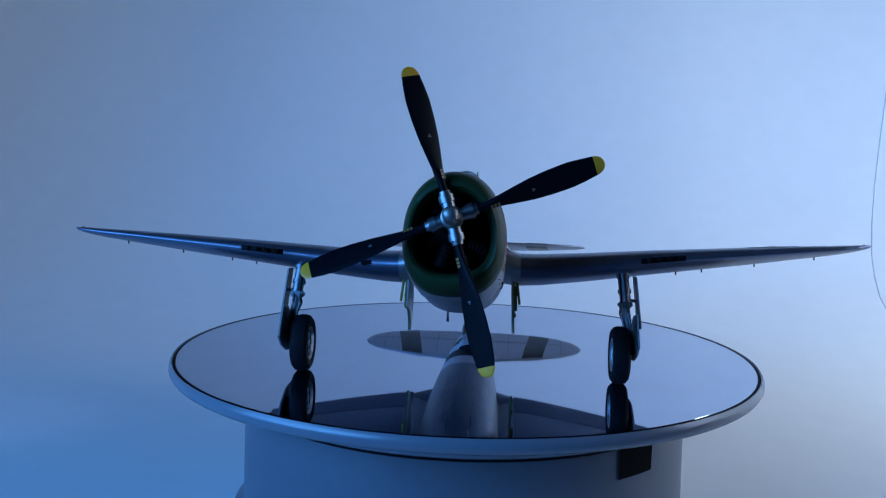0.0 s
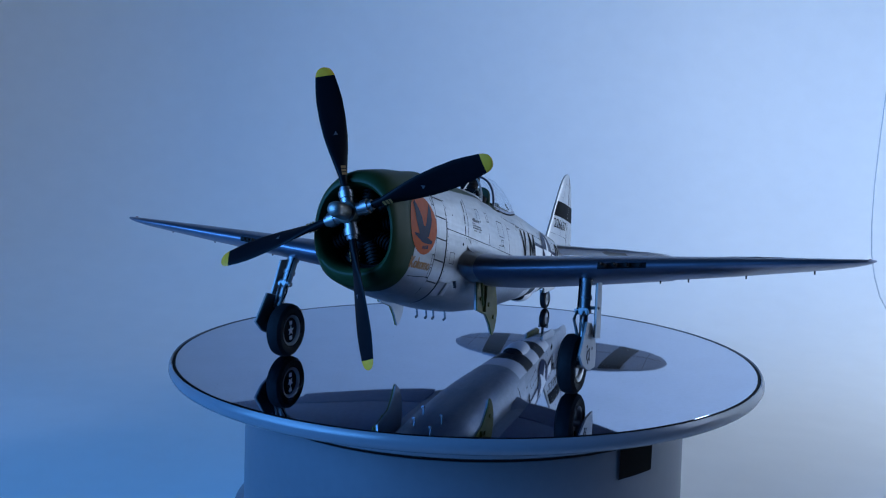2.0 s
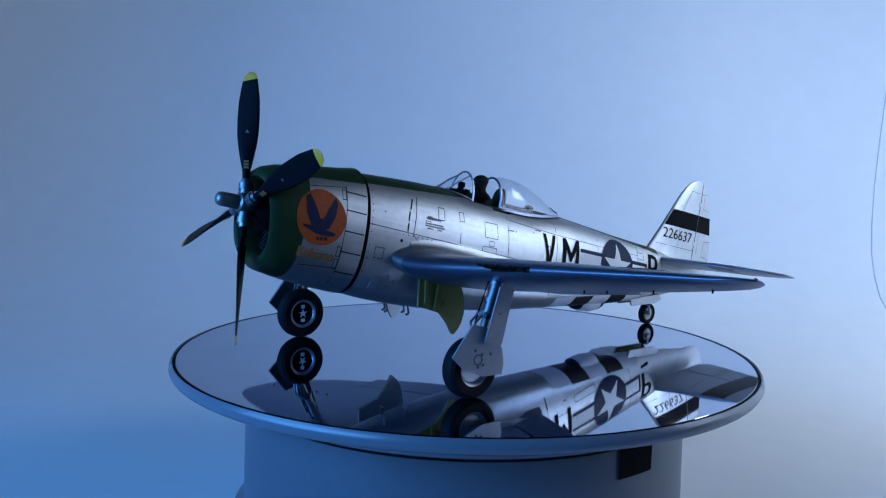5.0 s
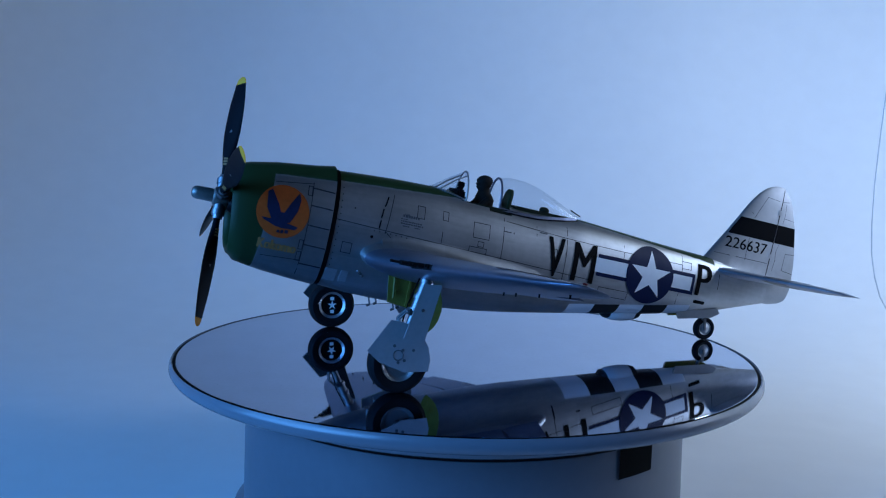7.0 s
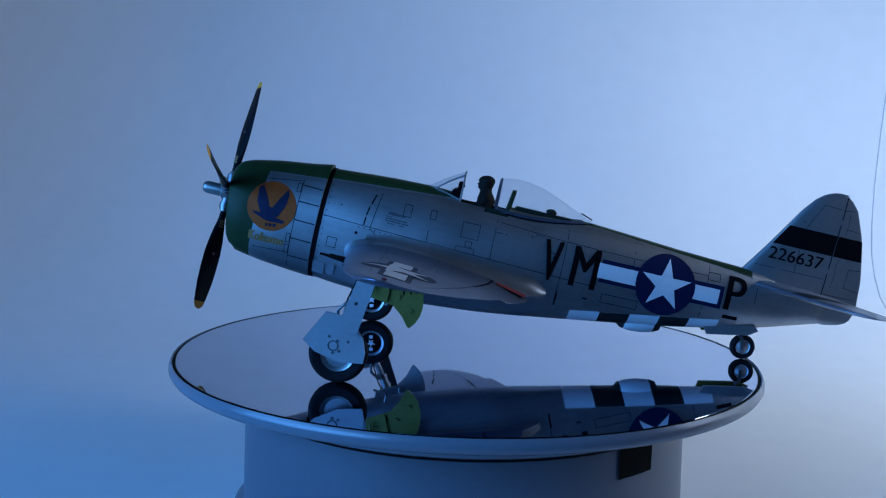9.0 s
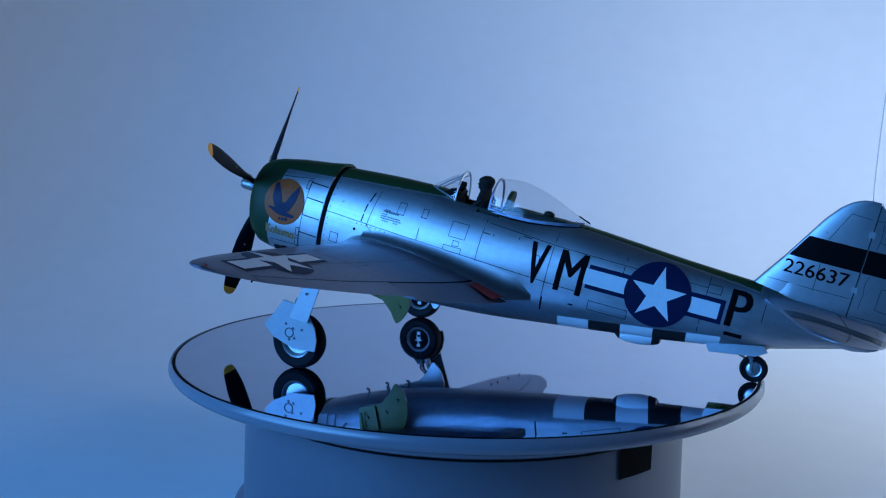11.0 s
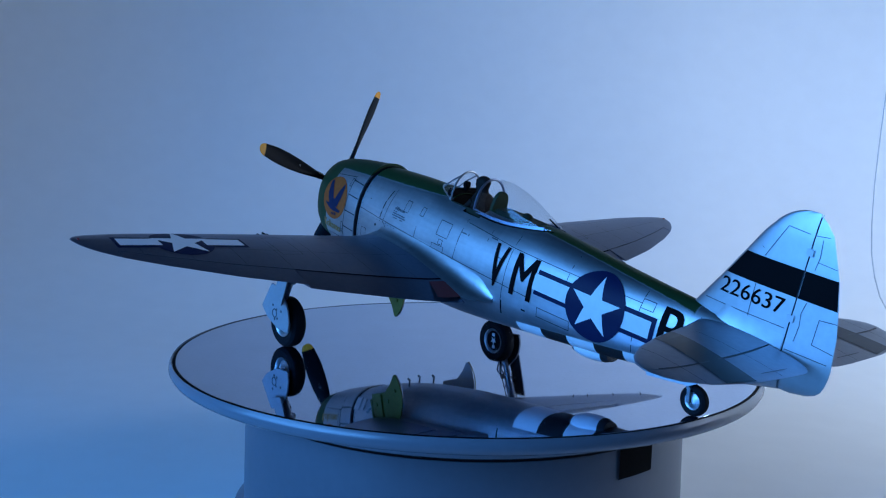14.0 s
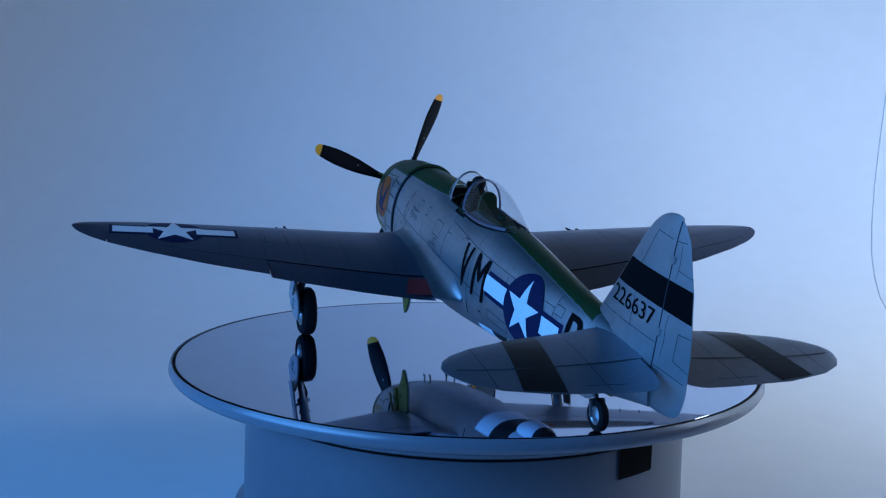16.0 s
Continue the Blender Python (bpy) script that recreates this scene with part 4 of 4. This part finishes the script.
    tyre = turned(bmesh.new(), [(0.24, -0.10), (0.30, -0.125), (0.365, -0.127), (0.41, -0.09), (0.425, -0.035), (0.425, 0.035), (0.41, 0.09), (0.365, 0.127), (0.30, 0.125), (0.24, 0.10)], 56, "Y", at, True)
    wh = put("main_wheel", tyre, RUBBER, leg, "black main wheel tyre", LEVEL)
    rim = turned(bmesh.new(), [(0.10, -0.060), (0.19, -0.06), (0.215, -0.10), (0.245, -0.115), (0.25, -0.09), (0.25, 0.09), (0.245, 0.115), (0.215, 0.10), (0.19, 0.06), (0.10, 0.060)], 40, "Y", at)
    rm = put("rim", rim, SILVER, wh, "silver wheel rim", LEVEL)
    bm = bmesh.new()
    turned(bm, [(0.20, -0.064), (0.20, -0.075), (0.10, -0.086), (0.01, -0.086)], 32, "Y", at)
    put("hub_cover", bm, BLACK, rm, "black hub cover", LEVEL)
    for dz, q in ((0.12, 1), (-0.12, 1), (0, 0)):
        bm = bmesh.new()
        if q:
            box(bm, (c.x - 0.035, c.y - 0.094, c.z + dz - 0.03), (c.x + 0.035, c.y - 0.05, c.z + dz + 0.03))
        else:
            for qd in star(c.x, c.z, 0.085):
                loft(bm, [[(x, c.y - 0.094, z) for x, z in qd], [(x, c.y - 0.05, z) for x, z in qd]])
        put("hub_mark", bm, WHITE, rm, "white hub mark", LEVEL)
    # inner door, chromate face outwards
    bm = slab(bmesh.new(), [(-2.64, -0.62), (-3.42, -0.56), (-3.51, -0.70), (-3.575, -0.86), (-3.60, -1.02), (-3.58, -1.17), (-3.53, -1.29), (-3.46, -1.38), (-3.42, -1.37), (-3.30, -1.22), (-3.12, -1.08), (-2.70, -1.03)], 0.78, 0.80, -0.03)
    idoor = put("inner_door", bm, CHROMATE, top, "open wheel bay door, yellow-green inside")
    bm = slab(bmesh.new(), [(-2.64, -0.62), (-3.42, -0.56), (-3.51, -0.70), (-3.575, -0.86), (-3.60, -1.02), (-3.58, -1.17), (-3.53, -1.29), (-3.46, -1.38), (-3.42, -1.37), (-3.30, -1.22), (-3.12, -1.08), (-2.70, -1.03)], 0.755, 0.777, -0.03)
    put("door_skin", bm, SILVER, idoor, "silver outer skin")
    bm = bmesh.new()
    for x, z in ((-2.82, -0.85), (-3.18, -0.92), (-3.42, -1.1)):
        tube(bm, (x, 0.80 - 0.03 * z, z), (x, 0.825 - 0.03 * z, z), 0.035, n=10)
    slab(bm, [(-2.98, -0.65), (-3.02, -0.65), (-3.02, -1.04), (-2.98, -1.04)], 0.80, 0.84, -0.03)
    tube(bm, (-2.72, 0.85, -0.55), (-2.76, 0.90, -0.95), 0.02, n=8)
    put("door_ribs", bm, CHROMATE, idoor, "yellow-green ribs")


def markings(body):
    for s in (1, -1):
        def put(name, polys, m, lab="", lift=0.006, grid=0.06):
            return part(name, lay(flat(polys, grid), "side", lift, s), m, body, lab)
        cx, cz, r = -7.325, 0.20, 0.495
        put("insignia", [rect(-6.24, -8.30, cz - 0.185, cz + 0.185)], NAVY, "blue insignia border")
        for x0, x1 in ((-6.20, -6.95), (-7.7, -8.235)):
            put("insignia_bar", [rect(x0, x1, cz - 0.12, cz + 0.12)], WHITE, "white insignia bar", 0.010)
        put("insignia_disc", [disc(cx, cz, r, 48)], NAVY, "blue insignia disc", 0.014)
        put("insignia_star", star(cx, cz, 0.43), WHITE, "white insignia star", 0.019)
        for ch, x0, x1, z0, z1 in (("V", -5.29, -5.57, -0.14, 0.50), ("M", -5.78, -6.19, -0.14, 0.50), ("P", -8.36, -8.66, 0.03, 0.58)):
            lo, hi = (x0, x1) if s > 0 else (x1, x0)
            bm = letters(ch, lo, hi, z0, z1, 0.013)
            part("code_letter", lay(bm, "side", 0.008, s), BLACK, body, "black code letter " + ch)
        put("letter_bar", [rect(-8.38, -8.64, -0.12, -0.06)], BLACK, "black bar below the letter")
        # hatches and joints
        ln = []
        for x, z0, z1 in ((-4.45, -0.3, 0.62), (-5.05, 0.45, 0.74), (-5.62, -0.45, 0.70), (-6.75, 0.35, 0.74), (-8.0, -0.2, 0.66), (-8.85, 0.2, 0.6), (-3.4, -0.1, 0.2)):
            ln += strokes([(x, z0), (x, z1)], 0.011)
        ln += strokes([(-1.70, 0.06), (-2.6, 0.03), (-3.6, 0.0), (-5.2, -0.05), (-6.2, -0.08)], 0.011)
        ln += strokes([(-4.5, 0.58), (-5.6, 0.52), (-6.7, 0.5), (-8.0, 0.5)], 0.009)
        ln += strokes([(-2.75, -0.2), (-2.48, 0.02), (-2.55, 0.6)], 0.011)
        for x0, x1, z0, z1 in ((-2.95, -3.07, 0.33, 0.52), (-3.38, -3.47, 0.38, 0.52), (-3.92, -4.2, 0.22, 0.46), (-4.02, -4.12, 0.09, 0.17), (-3.88, -4.18, -0.06, 0.07), (-1.85, -2.0, -0.42, -0.26), (-6.35, -6.95, -0.3, -0.16), (-8.0, -8.2, 0.44, 0.56), (-5.35, -5.45, 0.15, 0.3)):
            ln += strokes([(x0, z0), (x1, z0), (x1, z1), (x0, z1)], 0.010, True)
        put("panel_wash", ln, PANEL, "fine dark panel lines", 0.003, 0.15)
        ds = strokes([(-2.46, 0.55), (-2.42, 0.40)], 0.022) + strokes([(-2.40, 0.35), (-2.38, 0.22)], 0.022) + strokes([(-2.38, 0.17), (-2.37, 0.06)], 0.022)
        ds += [disc(-2.28, -0.10, 0.025, 10), disc(-2.42, -0.3, 0.02, 10), disc(-1.95, 0.28, 0.012, 8)]
        ds += [rect(-5.62, -5.645, -0.52, -0.30), rect(-6.05, -6.13, -0.315, -0.29)]
        put("stencil_dash", [rect(-5.10, -5.24, 0.51, 0.53), rect(-4.46, -4.58, 0.405, 0.425), rect(-4.62, -4.64, 0.40, 0.43)], GREYTXT, "small grey stencil dashes", 0.004, 0.15)
        for q in ds:
            put("vent", [q], BLACK, "small dark slot", 0.004, 0.15)
        rv = []
        for k in range(36):
            f = k / 35
            x, z = -2.3 - 3.1 * f, 0.0 - 0.42 * f ** 1.3 + 0.06 * math.sin(3.1 * f)
            rv.append(disc(x, z, 0.011, 6))
        for k in range(15):
            rv.append(disc(-1.74, -0.75 + 0.1 * k, 0.010, 6))
        put("rivet_row", rv, PANEL, "row of dark rivets", 0.003, 0.4)
        # stencil data block: plain bars
        st = []
        rnd = random.Random(3)
        for j, (x0, x1, h, fill) in enumerate(((-2.74, -2.82, 0.02, 0.7), (-2.71, -2.99, 0.04, 0.95), (-2.69, -2.86, 0.016, 0.6), (-2.69, -3.04, 0.022, 0.95), (-2.69, -3.04, 0.022, 1.0), (-2.70, -3.0, 0.018, 0.7))):
            x = x0
            while x > x1:
                w = rnd.uniform(0.012, 0.04)
                if rnd.random() < fill:
                    st.append(rect(x, x - w, 0.335 - 0.036 * j, 0.335 + h - 0.036 * j))
                x -= w + 0.008
        put("stencil_block", st, GREYTXT, "tiny dark stencil bars", 0.004, 0.2)


def nose_markings(cw):
    for s in (1, -1):
        def put(name, polys, m, lab="", lift=0.006, grid=0.06):
            return part(name, lay(flat(polys, grid), "side", lift, s), m, cw, lab)
        if s > 0:
            cx, cz, r = -0.87, 0.0, 0.395
            put("emblem", [disc(cx, cz, r, 48)], ORANGE, "orange round emblem")
            k = 0.0042       # the bird's outline, from the middle of the disc
            bird = [[(cx - k * u, cz + k * v) for u, v in q] for q in (
                ((-63, 62), (-48, 72), (-18, 22), (-5, -8), (-11, -43), (-33, -38), (-58, 7)),
                ((49, 77), (57, 52), (52, 12), (32, -33), (7, -43), (0, -15), (22, 32)),
                ((-11, -3), (5, -3), (22, -38), (62, -45), (55, -56), (7, -58), (-18, -55), (-63, -38), (-71, -31), (-23, -31)))]
            put("emblem_bird", bird, BIRD, "dark blue bird shape", 0.010)
            put("emblem_dash", [rect(cx - 0.02, cx - 0.06, cz - 0.32, cz - 0.27), rect(cx - 0.08, cx - 0.13, cz - 0.31, cz - 0.26), rect(cx + 0.04, cx, cz - 0.32, cz - 0.28)], BIRD, "tiny dark bars", 0.011)
            part("nose_lettering", lay(letters("Kokomo", -0.60, -1.17, -0.59, -0.44, 0.010), "side", 0.006, s), OCHRE, cw, "faded ochre nose lettering Kokomo")
        ln = []
        for z in (-0.72, -0.42, -0.12, 0.18, 0.44):
            ln += strokes([(-1.28, z), (-1.60, z - 0.01)], 0.020)
        ln += strokes([(-1.27, -0.9), (-1.27, 0.52)], 0.012) + strokes([(-0.68, -0.70), (-1.26, -0.67)], 0.010) + strokes([(-0.70, 0.42), (-1.26, 0.5)], 0.010)
        for z in (0.32, -0.5, -0.68):
            ln += strokes([(-1.20, z), (-1.26, z), (-1.26, z + 0.14), (-1.20, z + 0.14)], 0.012, True)
        put("panel_wash", ln, PANEL, "dark cowl flap joints", 0.003, 0.12)


def belly(top):
    bm = bmesh.new()
    rows = []
    for x, w, z0, d in ((-6.76, 0.05, -0.62, 0.01), (-6.86, 0.19, -0.60, 0.10), (-7.0, 0.225, -0.56, 0.16), (-7.2, 0.22, -0.52, 0.185), (-7.4, 0.19, -0.48, 0.175), (-7.49, 0.16, -0.46, 0.15)):
        rows.append([(x, w * math.cos(a), z0 - d * math.sin(a)) for a in np.linspace(-0.3, math.pi + 0.3, 15)])
    loft(bm, rows)
    part("belly_duct", bm, [FUSEM], top, "rounded turbine exhaust fairing under the belly", smooth=60)
    bm = bmesh.new()
    for x, y, z in ((-2.55, 0.18, -1.07), (-2.75, -0.18, -1.07), (-2.95, 0.2, -1.07), (-3.15, -0.2, -1.07)):
        tube(bm, (x, y, z + 0.03), (x - 0.06, y, z - 0.12), 0.016, n=6)
        tube(bm, (x - 0.06, y, z - 0.12), (x - 0.01, y, z - 0.15), 0.02, n=6)
    part("sway_brace", bm, STEEL, top, "small sway braces under the belly")
    for s in (1, -1):
        for nm, x0, x1, z0, z1, lab in (("waste_gate", -1.69, -1.88, -0.90, -0.70, "bright metal exhaust plate"), ("exhaust_shutter", -1.94, -2.05, -0.88, -0.70, "bright metal shutter")):
            rows = []
            for lift in (-0.03, 0.03):
                rows.append([(x, s * (side_y(x, z) + lift), z) for x, z in rect(x0, x1, z0, z1)])
            part(nm, loft(bmesh.new(), rows), PLATE, top, lab)
        bm = bmesh.new()
        for j in range(3):
            x, z = -2.18 - 0.04 * j, -0.66 - 0.03 * j
            tube(bm, (x, s * (side_y(x, z) - 0.03), z), (x - 0.02, s * (side_y(x, z) + 0.025), z - 0.01), 0.022, n=8)
        part("exhaust_stub", bm, STEEL, top, "small dark exhaust stubs")


def airplane():
    top = new("model_airplane")
    tagged(top, "silver scale model fighter aircraft standing on a mirror turntable", "model airplane")
    body = fuselage(top)
    cowling(top)
    cw = [o for o in top.children if o.name.startswith("cowling")][0]
    propeller(top)
    for s in (1, -1):
        wing(top, s)
        main_gear(top, s)
    tail(top)
    belly(top)
    markings(body)
    nose_markings(cw)
    return top


room()
backdrop()
cord()
table_thing, platter = turntable()
plane = airplane()


def motions():
    """Both turn with the platter, clockwise seen from above, about 9.85 degrees a second."""
    turn = ((0, -92.24), (1.0, -101.85), (2.0, -111.5), (3.0, -121.1), (4.0, -130.9), (5.0, -140.8), (6.0, -150.75), (7.0, -160.6), (8.0, -170.25), (9.0, -180.0), (10.0, -189.95),
            (11.0, -200.1), (12.0, -210.3), (13.0, -220.1), (14.0, -229.6), (15.0, -239.3), (16.0, -249.4))
    for thing, y in ((plane, 0), (platter, -0.0012)):
        walk(thing, [(t, pose(0, y, 0, 0, 0, a)) for t, a in turn])


motions()
